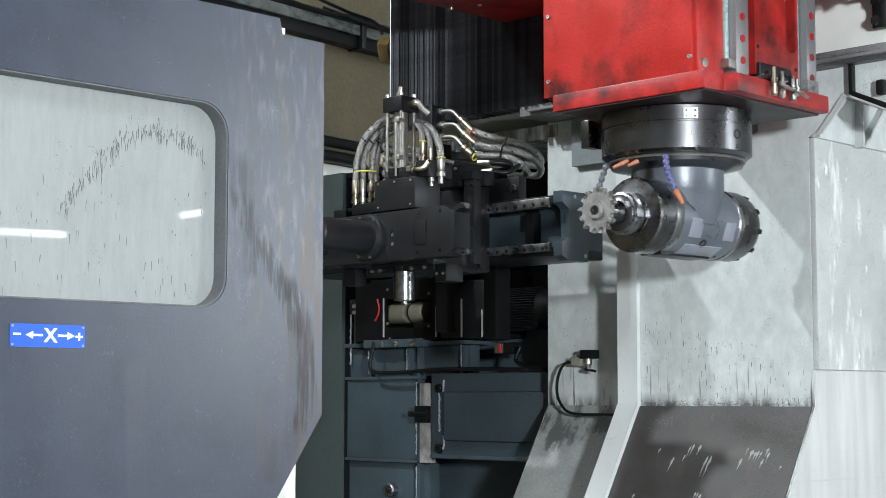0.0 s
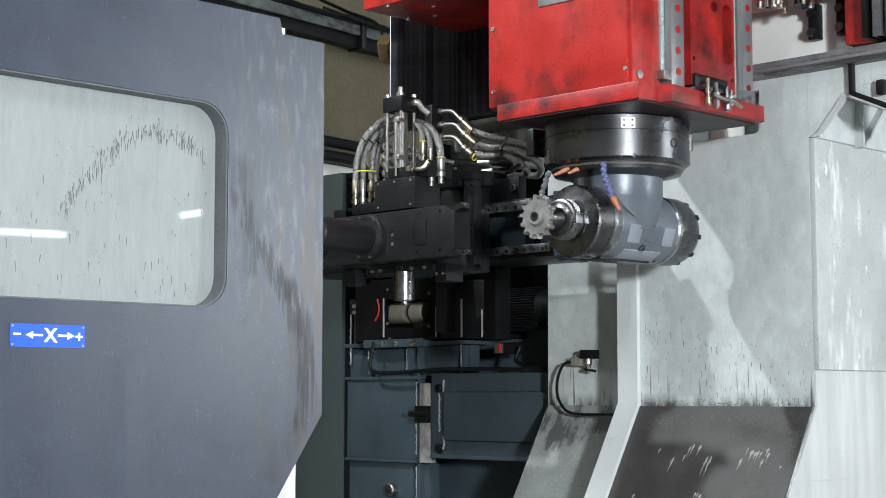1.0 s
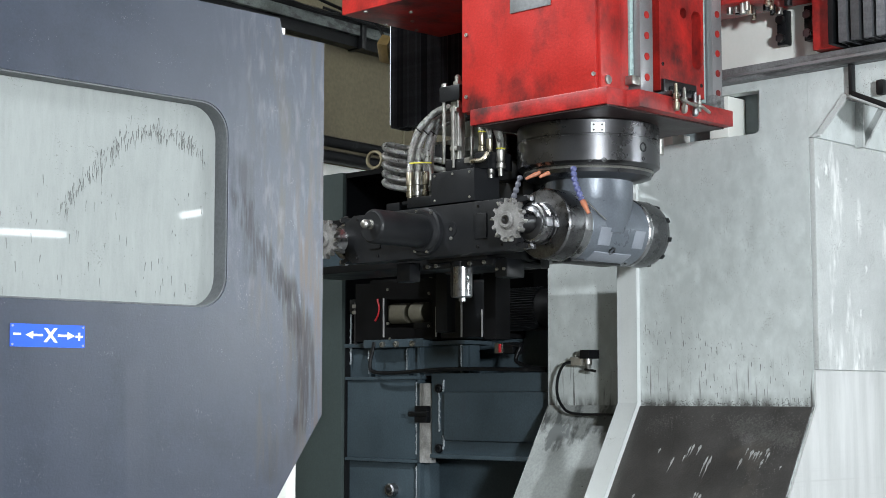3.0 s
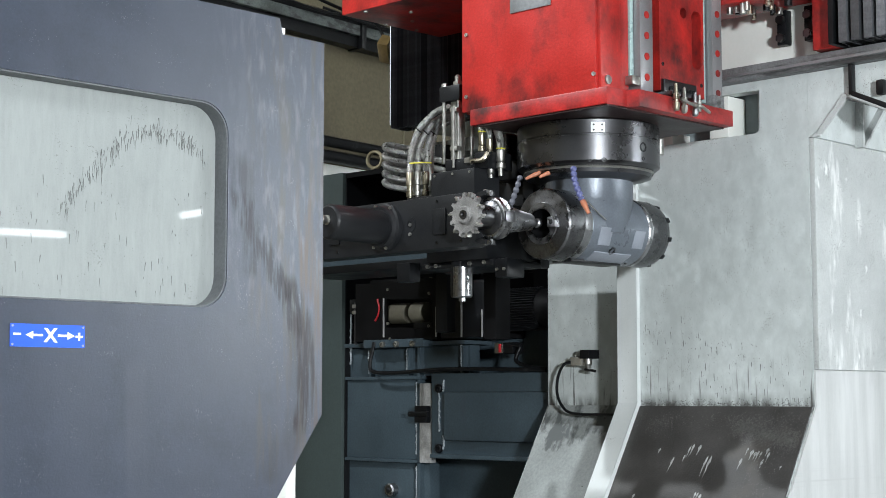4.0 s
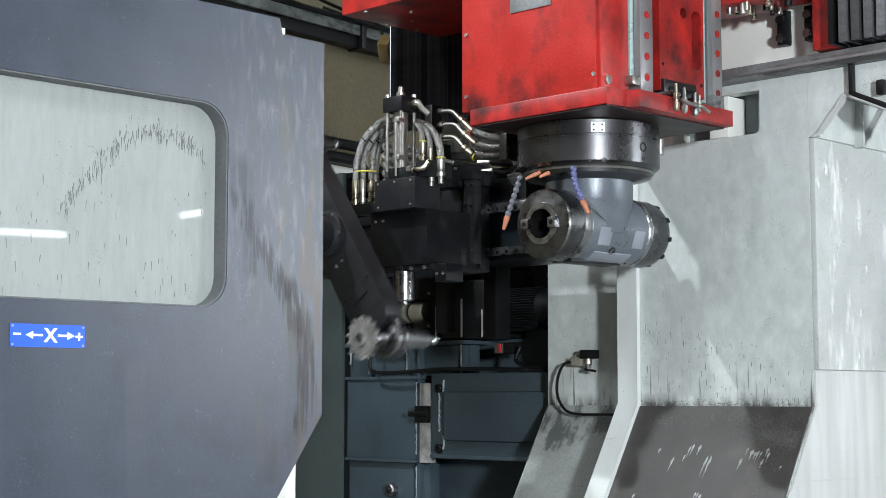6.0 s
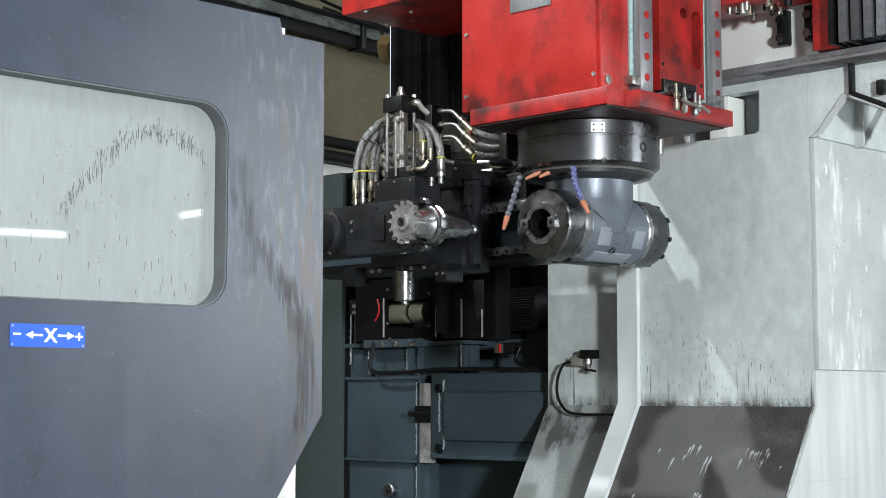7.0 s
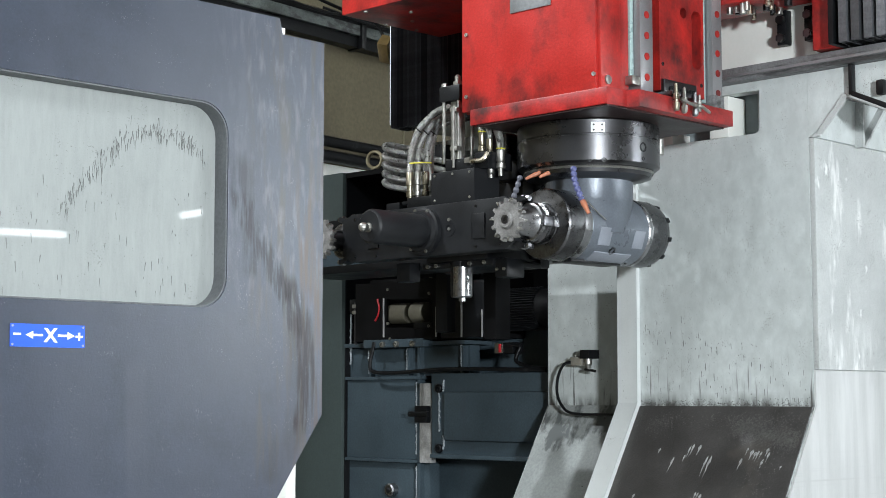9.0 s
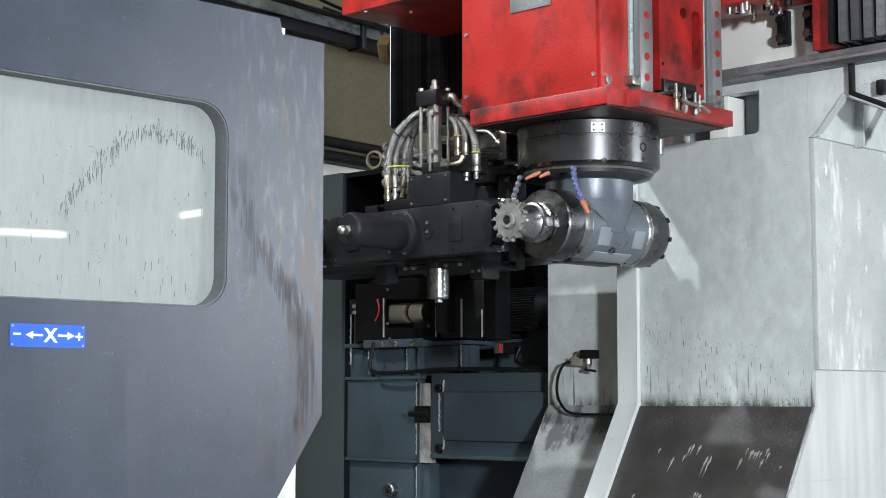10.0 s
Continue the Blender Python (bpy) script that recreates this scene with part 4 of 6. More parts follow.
    for s in (-1, 1):
        key = part("drive_key", box(B(), 2.852, 2.872, YS + s * 0.043 - 0.012, YS + s * 0.043 + 0.012, ZS - 0.0125, ZS + 0.0125, 0.0015), STEEL, head, "steel drive key")
        part("key_screw", cyl(B(), (2.8515, YS + s * 0.043, ZS), (2.853, YS + s * 0.043, ZS), 0.006, seg=16), BLACK, key)
    part("rear_collar", lathe(B(), (3.178, YS, ZS), ax, ((0, 0.084), (0.004, 0.0872), (0.014, 0.0872), (0.016, 0.085)), 64), STEEL, head, "polished steel collar")
    part("rear_cap", lathe(B(), (3.194, YS, ZS), ax, ((0, 0.084), (0.002, 0.0855), (0.055, 0.0855), (0.075, 0.080), (0.088, 0.066), (0.092, 0.03)), 64), NOSE, head, "dark steel end cap")
    for k in range(10):
        a = 2 * math.pi * k / 10 + 0.2
        part("cap_notch", box(B(), -0.008, 0.008, -0.006, 0.006, -0.006, 0.006, 0.001), BLACK, head).matrix_basis = \
            Matrix.Translation(Vector((3.268, YS + 0.0765 * math.cos(a), ZS + 0.0765 * math.sin(a))) - Vector((XC, YS, 2.2))) @ Matrix.Rotation(a, 4, "X") @ Matrix.Translation(Vector((XC, YS, 2.2)))
    # machined flats on the barrel side
    for x0, x1, a0, w in ((2.985, 3.032, 198, 0.046), (3.118, 3.160, 198, 0.046), (2.992, 3.135, 240, 0.042)):
        a = radians(a0)
        d = Vector((0, math.cos(a), math.sin(a)))
        bm = B()
        box(bm, x0, x1, -w / 2, w / 2, -0.004, 0.0035, 0.002)
        bmesh.ops.transform(bm, matrix=Matrix.Translation((0, YS + d.y * 0.0835, ZS + d.z * 0.0835)) @ Matrix.Rotation(a - math.pi / 2, 4, "X"), verts=bm.verts)
        part("barrel_flat", bm, FLAT, head)
    for x, a0, r in ((3.055, 222, 0.011), (3.068, 176, 0.006), (3.15, 250, 0.004), (3.01, 168, 0.003)):
        d = Vector((0, math.cos(radians(a0)), math.sin(radians(a0))))
        part("socket_screw", lathe(B(), Vector((x, YS, ZS)) + d * 0.0865, d, ((-0.004, r), (0.002, r), (0.002, r * 0.6), (-0.002, r * 0.5)), 16), STEEL_D, head)
    part("base_strip", box(B(), 2.94, 3.13, YS - 0.03, YS + 0.03, ZS - 0.0885, ZS - 0.080, 0.002), BLACK, head)
    part("coolant_tube", tube(B(), ((2.864, 2.42, 2.001), (2.894, 2.425, 1.978), (2.971, 2.44, 1.943), (3.044, 2.447, 1.914)), 0.0020, 6), ZINC, head, "thin copper coolant tube")
    # jointed coolant hoses
    build_nozzle(head, ((2.875, 2.435, 2.045), (2.868, 2.425, 2.01), (2.868, 2.405, 1.965), (2.872, 2.395, 1.945)), NAVY)
    build_nozzle(head, ((2.900, 2.625, 2.045), (2.888, 2.634, 2.00), (2.876, 2.646, 1.95), (2.872, 2.652, 1.925)), GREYHOSE)
    for p, q in (((2.885, 2.56, 2.040), (2.855, 2.585, 2.022)), ((2.895, 2.525, 2.042), (2.868, 2.545, 2.026))):
        part("short_nozzle", lathe(B(), p, Vector(q) - Vector(p), ((-0.01, 0.0045), (0.006, 0.0058), (0.010, 0.005), (0.030, 0.0032)), 12), ORANGE, head, "orange nozzle tip")
    # saddle that carries the ram on the crossbeam
    part("saddle_plate", prism(B(), [(3.0, 3.41), (3.0, 2.75), (3.40, 2.75), (3.40, 3.41)], "z", 2.597, 3.4, 0.004), RED, head, "red saddle box beside the ram")
    screws(head, ZINC, [(x, y, 2.597) for x, y in ((3.012, 3.321), (3.108, 3.235), (3.188, 3.311), (3.161, 3.396), (3.277, 3.386))], (0, 0, -1), 0.006, 0.004)
    part("saddle_back", box(B(), 3.30, 3.44, 2.10, 2.745, 2.485, 3.4, 0.004), RED, head)
    part("saddle_end", box(B(), 3.395, 3.44, 2.035, 2.10, 2.352, 3.4, 0.003), RED, head, "red saddle end plate")
    part("saddle_wiper", box(B(), 3.36, 3.44, 2.02, 2.035, 2.352, 3.4, 0.002), BLACK, head, "black wiper strip")
    for y in (2.145, 2.225):
        clamp = part("saddle_clamp", box(B(), 3.452, 3.478, y - 0.014, y + 0.014, 2.395, 2.485, 0.003), BLACK, head, "black clamp")
        part("clamp_screw", cyl(B(), (3.453, y, 2.412), (3.440, y, 2.412), 0.012, seg=6), STEEL_D, clamp)
        part("clamp_screw", cyl(B(), (3.453, y, 2.460), (3.440, y, 2.460), 0.012, seg=6), STEEL_D, clamp)
    rng = random.Random(8)
    for k in range(16):
        x, y = rng.uniform(3.31, 3.43), rng.uniform(2.12, 2.31)
        part("saddle_fitting", cyl(B(), (x, y, 2.486), (x, y, 2.470 - rng.random() * 0.016), rng.uniform(0.004, 0.010), seg=10), (ZINC, BRASS, BLACK)[k % 3], head)
    part("drain_fitting", cyl(B(), (3.30, 2.50, 2.165), (3.30, 2.50, 2.125), 0.010, seg=14), ZINC, head)
    part("cable_duct", box(B(), 2.95, 3.0, 2.72, 2.745, 2.10, 2.168, 0.003), STEEL_D, head)
    return head


def build_nozzle(head, pts, tint):
    line = smooth_line(pts, 6)
    total = [0.0]
    for a, b in zip(line, line[1:]):
        total.append(total[-1] + (b - a).length)

    def at(s):
        for i in range(len(line) - 1):
            if total[i + 1] >= s:
                return line[i].lerp(line[i + 1], (s - total[i]) / max(1e-6, total[i + 1] - total[i])), (line[i + 1] - line[i]).normalized()
        return line[-1], (line[-1] - line[-2]).normalized()
    n = 7
    step = total[-1] * 0.86 / n
    hose = None
    for k in range(n):
        p, d = at(step * (k + 0.1))
        bm = lathe(B(), p, d, ((0, 0.0045), (step * 0.18, 0.0072), (step * 0.55, 0.0078), (step * 0.8, 0.0055), (step * 1.0, 0.0048)), 14)
        if hose is None:
            hose = part("coolant_hose", bm, tint, head, "jointed plastic coolant hose")
        else:
            part("hose_link", bm, tint, hose)
    p, d = at(total[-1] * 0.86)
    part("hose_tip", lathe(B(), p, d, ((-0.002, 0.0062), (0.006, 0.0075), (0.010, 0.0068), (0.034, 0.0042)), 14), ORANGE, hose, "orange nozzle tip")


# ---------------------------------------------------------------- cutting tools
def build_tool(label, arbor_r, arbor_len, teeth, cone, arbor_mat):
    """Side milling cutter on a taper shank; origin at the gauge line, nose towards -x."""
    tool = thing("milling_tool", (0, 0, 0), label, "milling tool", "milling tools")
    ax = (1, 0, 0)
    part("taper_shank", lathe(B(), (0, 0, 0), ax, ((0.0, 0.0348), (0.1018, 0.0201), (0.103, 0.019)), 40), STEEL, tool, "bright ground taper shank")
    part("pull_stud", lathe(B(), (0.103, 0, 0), ax, ((0, 0.0125), (0.006, 0.0125), (0.008, 0.0085), (0.022, 0.0085), (0.026, 0.0115), (0.034, 0.0115), (0.038, 0.008)), 24), STEEL, tool, "steel pull stud")
    part("flange", lathe(B(), (-0.038, 0, 0), ax, ((0, 0.044), (0.002, 0.0475), (0.010, 0.049), (0.0145, 0.041), (0.0215, 0.041), (0.026, 0.049), (0.034, 0.049), (0.036, 0.036), (0.038, 0.0348)), 48), STEEL, tool, "grooved steel flange")
    for s in (-1, 1):
        part("drive_slot", box(B(), -0.034, -0.001, s * 0.044 - 0.0065, s * 0.044 + 0.0065, -0.0125, 0.0125, 0.001), STEEL_D, tool)
    x0 = -0.038 - arbor_len
    part("arbor", lathe(B(), (x0, 0, 0), ax, ((0, arbor_r * 0.74), (0.004, arbor_r * 0.8), (0.012, arbor_r * 0.8), (0.014, arbor_r), (arbor_len * cone, arbor_r * 1.03), (arbor_len * 0.97, 0.040), (arbor_len, 0.042)), 40), arbor_mat, tool, "turned steel arbor")
    # toothed disc
    xc = x0 - 0.007
    bm = B()
    n = teeth
    prof = []
    for k in range(n):
        a = 2 * math.pi * k / n
        for da, r in ((0.0, 0.0415), (0.05, 0.0515), (0.17, 0.0505), (0.20, 0.0425), (0.30, 0.0405)):
            prof.append((math.cos(a + da * 6.28 * 2.6 / n) * r, math.sin(a + da * 6.28 * 2.6 / n) * r))
    prism(bm, prof, "x", xc - 0.006, xc + 0.008)
    cutter = part("cutter_disc", bm, GRITTY, tool, "worn grey toothed milling cutter")
    for k in range(n):
        a = 2 * math.pi * (k + 0.16) / n
        t = Matrix.Translation((xc + (0.003 if k % 2 else -0.003), math.cos(a) * 0.047, math.sin(a) * 0.047)) @ Matrix.Rotation(a, 4, "X")
        bm = B()
        box(bm, -0.0065, 0.0065, -0.0045, 0.0055, -0.002, 0.002, 0.0006)
        bmesh.ops.transform(bm, matrix=t, verts=bm.verts)
        part("insert_tip", bm, ZINC, cutter)
    part("hub", lathe(B(), (xc - 0.012, 0, 0), ax, ((0.004, 0.006), (0, 0.0085), (0.0, 0.0185), (0.002, 0.0205), (0.007, 0.0215)), 28), GRITTY, tool)
    part("clamp_screw", lathe(B(), (xc - 0.014, 0, 0), ax, ((0.006, 0.0035), (0.001, 0.0045), (0.0, 0.0055), (0.0, 0.0105), (0.004, 0.0115)), 18), STEEL_D, tool)
    return tool


# ---------------------------------------------------------------- tool changer
HOME = 0.212                # the carriage's home lies this far from its reach position
AY = 2.862 + HOME           # swing axis at home


def build_changer():
    H = HOME
    car = thing("tool_changer_carriage", (2.95, AY, 1.8), "black tool changer carriage with hydraulic cylinder and braided hoses", "tool changer")
    part("main_block", box(B(), 2.872, 3.06, 2.715 + H, 2.93 + H, 1.842, 1.985, 0.004), BLACK, car)
    part("back_slide", box(B(), 3.06, 3.098, 2.705 + H, 3.05 + H, 1.83, 2.06, 0.004), BLACK, car)
    top = part("cover_box", box(B(), 2.832, 2.925, 2.720 + H, 2.872 + H, 1.985, 2.067, 0.003), ARMBLACK, car, "dark grey sheet cover box")
    screws(top, ZINC, [(2.832, y + H, 2.058) for y in (2.735, 2.795, 2.858)] + [(2.832, y + H, 1.995) for y in (2.735, 2.858)], (-1, 0, 0), 0.0032, 0.002)
    part("valve_foot", box(B(), 2.845, 2.905, 2.745 + H, 2.835 + H, 2.067, 2.098, 0.004), BLACK, car)
    part("shelf", box(B(), 2.835, 2.90, 2.872 + H, 2.965 + H, 1.985, 2.012, 0.003), BLACK, car)
    # tie-rod cylinder
    cx, cy = 2.875, 2.818 + H
    cylr = part("hydraulic_barrel", lathe(B(), (cx, cy, 2.098), (0, 0, 1), ((0, 0.0185), (0.15, 0.0185)), 28), ZINC, car, "bright hydraulic cylinder barrel")
    for dx, dy in ((-0.024, 0.026), (-0.024, -0.026), (0.024, 0.026), (0.024, -0.026)):
        part("tie_rod", cyl(B(), (cx + dx, cy + dy, 2.09), (cx + dx, cy + dy, 2.252), 0.0042, seg=10), ZINC, car)
        part("rod_nut", cyl(B(), (cx + dx, cy + dy, 2.288), (cx + dx, cy + dy, 2.297), 0.0065, seg=6), ZINC, car)
    part("cylinder_head", box(B(), cx - 0.032, cx + 0.032, cy - 0.036, cy + 0.036, 2.248, 2.288, 0.003), BLACK, car)
    part("rod_end", lathe(B(), (cx, cy, 2.288), (0, 0, 1), ((0, 0.012), (0.014, 0.012), (0.016, 0.008), (0.028, 0.008), (0.032, 0.004)), 16), ZINC, car)
    part("sensor_clamp", box(B(), cx - 0.036, cx - 0.016, cy - 0.030, cy - 0.006, 2.218, 2.228, 0.001), ZINC, car)
    part("sensor_clamp", box(B(), cx - 0.036, cx - 0.016, cy - 0.030, cy - 0.006, 2.118, 2.130, 0.001), ZINC, car)
    part("sensor_rod", cyl(B(), (cx - 0.034, cy - 0.018, 2.075), (cx - 0.034, cy - 0.018, 2.23), 0.0035, seg=10), ZINC, car)
    part("elbow", tube(B(), ((cx + 0.01, cy - 0.036, 2.268), (cx + 0.01, cy - 0.055, 2.270), (cx + 0.015, cy - 0.065, 2.255), (cx + 0.03, cy - 0.075, 2.24)), 0.009, 10), ZINC, car)
    part("elbow_nut", cyl(B(), (cx + 0.01, cy - 0.036, 2.268), (cx + 0.01, cy - 0.050, 2.268), 0.013, seg=6), BRASS, car)
    part("port_block", box(B(), 2.86, 2.95, 2.70 + H, 2.745 + H, 2.067, 2.11, 0.003), BLACK, car)
    # left bundle: four braided hoses arching over to the cylinder's back
    left = (((2.86, 3.191, 2.075), (2.86, 3.189, 2.11), (2.862, 3.186, 2.141), (2.87, 3.168, 2.193), (2.885, 3.138, 2.228), (2.90, 3.115, 2.245), (2.93, 3.080, 2.256)),
            ((2.88, 3.184, 2.079), (2.88, 3.183, 2.111), (2.882, 3.18, 2.148), (2.89, 3.162, 2.189), (2.905, 3.136, 2.22), (2.94, 3.09, 2.245)),
            ((2.90, 3.172, 2.08), (2.90, 3.17, 2.112), (2.902, 3.167, 2.154), (2.91, 3.157, 2.191), (2.92, 3.137, 2.217), (2.95, 3.10, 2.238)),
            ((2.93, 3.186, 2.095), (2.93, 3.184, 2.127), (2.932, 3.177, 2.18), (2.94, 3.165, 2.207), (2.96, 3.115, 2.232)))
    for k, line in enumerate(left):
        x, y, z = line[0]
        hose = part("hydraulic_hose", tube(B(), line, 0.0086, 14), HOSE, car, "braided steel hydraulic hose")
        part("hose_fitting", lathe(B(), (x, y, z - 0.075), (0, 0, 1), ((0, 0.0062), (0.018, 0.0062), (0.019, 0.0100), (0.031, 0.0100), (0.033, 0.0078), (0.046, 0.0078), (0.048, 0.0098), (0.080, 0.0098), (0.082, 0.0088)), 14), (BRASS, ZINC)[k % 2], hose)
        if k < 3:
            p = Vector(line[3])
            part("hose_band", torus(B(), p, Vector(line[4]) - p, 0.0088, 0.0018, 18, 6), BLACK, hose)
    part("hose_tie", tube(B(), ((2.848, 3.180, 2.104), (2.856, 3.165, 2.105), (2.872, 3.152, 2.106), (2.90, 3.150, 2.108)), 0.0020, 6), YELLOW, car, "yellow cable tie")
    part("fitting_plate", box(B(), 2.845, 2.945, 3.150, 3.206, 1.998, 2.006, 0.001), BLACK, car)
    # short hoses with crimped fittings beside the cylinder
    right = ((((2.90, 2.905, 2.11), (2.90, 2.907, 2.135), (2.90, 2.912, 2.155), (2.905, 2.935, 2.188), (2.91, 2.969, 2.212), (2.92, 3.016, 2.228)), 0.0098, 2.050),
             (((2.88, 2.924, 2.14), (2.882, 2.927, 2.158), (2.885, 2.934, 2.173), (2.89, 2.952, 2.196), (2.90, 2.991, 2.22)), 0.0072, 2.082),
             (((2.87, 2.942, 2.155), (2.872, 2.946, 2.172), (2.875, 2.951, 2.184), (2.88, 2.963, 2.202), (2.89, 2.985, 2.215)), 0.0072, 2.092))
    for line, r, z0 in right:
        x, y, z = line[0]
        hose = part("hydraulic_hose", tube(B(), line, r, 12), HOSE, car, "braided steel hydraulic hose")
        h = z - z0
        part("hose_fitting", lathe(B(), (x, y, z0), (0, 0, 1), ((0, r * 0.7), (h * 0.3, r * 0.7), (h * 0.32, r * 1.25), (h * 0.52, r * 1.25), (h * 0.55, r * 0.9), (h * 0.62, r * 1.15), (h * 1.05, r * 1.15)), 14), (BRASS, ZINC)[r > 0.008], hose)
    part("hose_tie", torus(B(), (2.90, 2.905, 2.118), (0, 0, 1), 0.011, 0.0018, 18, 6), YELLOW, car, "yellow cable tie")
    part("hose_tie", torus(B(), (2.87, 2.942, 2.162), (0, 0, 1), 0.009, 0.0016, 18, 6), YELLOW, car, "yellow cable tie")
    part("banjo_pipe", tube(B(), ((2.85, 2.965, 2.088), (2.848, 2.945, 2.086), (2.852, 2.920, 2.088), (2.862, 2.912, 2.105)), 0.0065, 10), BRASS, car)
    part("banjo_nut", cyl(B(), (2.848, 2.972, 2.088), (2.848, 2.956, 2.088), 0.011, seg=6), ZINC, car)
    part("tail_fitting", lathe(B(), (2.885, 2.925, 2.045), (0, 0, 1), ((0, 0.006), (0.01, 0.006), (0.012, 0.009), (0.028, 0.009), (0.03, 0.006), (0.04, 0.006)), 12), ZINC, car)
    # long bundle: elbow, crimped ferrule and a hose that loops back behind
    bundle = ((((3.09, 3.114, 2.289), (3.09, 3.091, 2.287), (3.09, 3.053, 2.283), (3.09, 3.029, 2.266), (3.09, 3.019, 2.255)),
               ((3.09, 3.023, 2.262), (3.10, 2.981, 2.221)),
               ((3.10, 2.985, 2.224), (3.12, 2.949, 2.206), (3.17, 2.917, 2.195), (3.22, 2.898, 2.184), (3.27, 2.903, 2.171), (3.32, 2.93, 2.157), (3.36, 2.976, 2.151), (3.38, 3.042, 2.164))),
              (((3.09, 3.11, 2.251), (3.09, 3.083, 2.249), (3.09, 3.042, 2.245), (3.09, 3.016, 2.225), (3.09, 3.007, 2.215)),
               ((3.09, 3.012, 2.221), (3.10, 2.97, 2.184)),
               ((3.10, 2.975, 2.187), (3.12, 2.949, 2.175), (3.16, 2.922, 2.173), (3.20, 2.894, 2.162), (3.25, 2.889, 2.146), (3.30, 2.912, 2.132), (3.34, 2.962, 2.12), (3.36, 3.032, 2.133))),
              (((3.09, 3.11, 2.217), (3.09, 3.083, 2.215), (3.09, 3.042, 2.209), (3.09, 3.016, 2.188), (3.09, 3.005, 2.176)),
               ((3.09, 3.012, 2.182), (3.10, 2.981, 2.155)),
               ((3.10, 2.989, 2.161), (3.12, 2.96, 2.154), (3.16, 2.929, 2.154), (3.19, 2.907, 2.142), (3.23, 2.911, 2.127), (3.27, 2.937, 2.119), (3.31, 2.994, 2.119), (3.33, 3.057, 2.132))))
    for elbow, ferrule, line in bundle:
        hose = part("hydraulic_hose", tube(B(), line, 0.0098, 14), HOSE, car, "braided steel hydraulic hose")
        part("elbow", tube(B(), elbow, 0.0062, 12), ZINC, hose, "bright bent elbow")
        part("elbow_nut", cyl(B(), elbow[0], elbow[1], 0.0105, seg=6), ZINC, hose)
        d = Vector(ferrule[1]) - Vector(ferrule[0])
        part("ferrule", lathe(B(), ferrule[0], d, ((0, 0.008), (0.006, 0.0115), (0.016, 0.0115), (0.018, 0.0095), (0.024, 0.0112), (d.length, 0.0115)), 14), BRASS, hose, "dull bronze crimped ferrule")
    for p, q, line in (((3.11, 2.973, 2.134), (3.12, 2.935, 2.131), ((3.12, 2.939, 2.132), (3.14, 2.918, 2.131), (3.17, 2.903, 2.128), (3.20, 2.901, 2.126))),
                       ((3.11, 2.958, 2.107), (3.12, 2.924, 2.108), ((3.12, 2.928, 2.108), (3.14, 2.904, 2.103), (3.16, 2.894, 2.11), (3.19, 2.896, 2.127), (3.22, 2.912, 2.137)))):
        hose = part("hydraulic_hose", tube(B(), line, 0.0068, 12), BLACK, car, "black rubber hydraulic hose")
        part("hose_fitting", cyl(B(), p, q, 0.0082, seg=8, bev=0.001), ZINC, hose)
        part("hose_end", cyl(B(), line[-2], line[-1], 0.0085, seg=12), ZINC, hose)
    part("hose_tie", torus(B(), (3.105, 2.978, 2.150), (0.2, -0.8, -0.5), 0.0112, 0.002, 18, 6), YELLOW, car, "yellow cable tie")
    part("hose_tie", torus(B(), (3.102, 2.983, 2.219), (0.2, -0.8, -0.5), 0.0122, 0.002, 18, 6), REDWIRE, car, "red cable tie")
    part("hose_tie", tube(B(), ((3.155, 2.898, 2.210), (3.150, 2.908, 2.190), (3.146, 2.916, 2.172), (3.148, 2.926, 2.142)), 0.0028, 6), BLACK, car)
    part("bulkhead", box(B(), 3.06, 3.10, 3.100, 3.128, 2.06, 2.305, 0.003), BLACK, car)
    part("hose_carrier", box(B(), 3.06, 3.098, 2.90, 3.10, 2.06, 2.10, 0.003), BLACK, car)
    # chrome guide pin and brackets below
    px, py = 2.895, 2.823 + H
    part("guide_pin", lathe(B(), (px, py, 1.742), (0, 0, 1), ((0, 0.009), (0.008, 0.009), (0.009, 0.022), (0.012, 0.0245), (0.086, 0.0245), (0.088, 0.018), (0.10, 0.018)), 32), STEEL, car, "chromed guide pin")
    part("pin_sleeve", lathe(B(), (px + 0.006, py + 0.008, 1.752), (0, 0, 1), ((0, 0.026), (0.004, 0.028), (0.09, 0.028)), 24), BLACK, car)
    part("under_bracket", box(B(), 2.885, 2.95, 2.66 + H, 2.70 + H, 1.795, 1.842, 0.003), BLACK, car)
    part("under_plate", box(B(), 2.88, 3.06, 2.70 + H, 2.95 + H, 1.826, 1.842, 0.003), BLACK, car)
    screws(car, ZINC, [(2.88, y + H, 1.834) for y in (2.73, 2.78, 2.90, 2.93)], (-1, 0, 0), 0.005, 0.006)
    screws(car, ZINC, [(2.885, y + H, 1.815) for y in (2.668, 2.692)], (-1, 0, 0), 0.004, 0.004)
    screws(car, ZINC, [(2.872, y + H, 1.965) for y in (2.88, 2.91)], (-1, 0, 0), 0.004, 0.004)
    part("slide_post", box(B(), 3.030, 3.060, 2.912, 2.950, 1.850, 2.10, 0.003), ARMBLACK, car)
    part("post_cap", box(B(), 3.020, 3.062, 2.906, 2.956, 2.075, 2.10, 0.003), BLACK, car)
    screws(car, STEEL_D, [(3.030, y, z) for y in (2.920, 2.942) for z in (1.885, 1.945, 2.005, 2.06)], (-1, 0, 0), 0.0042, 0.003)
    part("valve_block", box(B(), 3.02, 3.06, 2.955, 3.03, 2.06, 2.12, 0.004), BLACK, car)
    screws(car, ZINC, [(3.02, y, 2.108) for y in (2.968, 2.992, 3.016)], (-1, 0, 0), 0.004, 0.005)
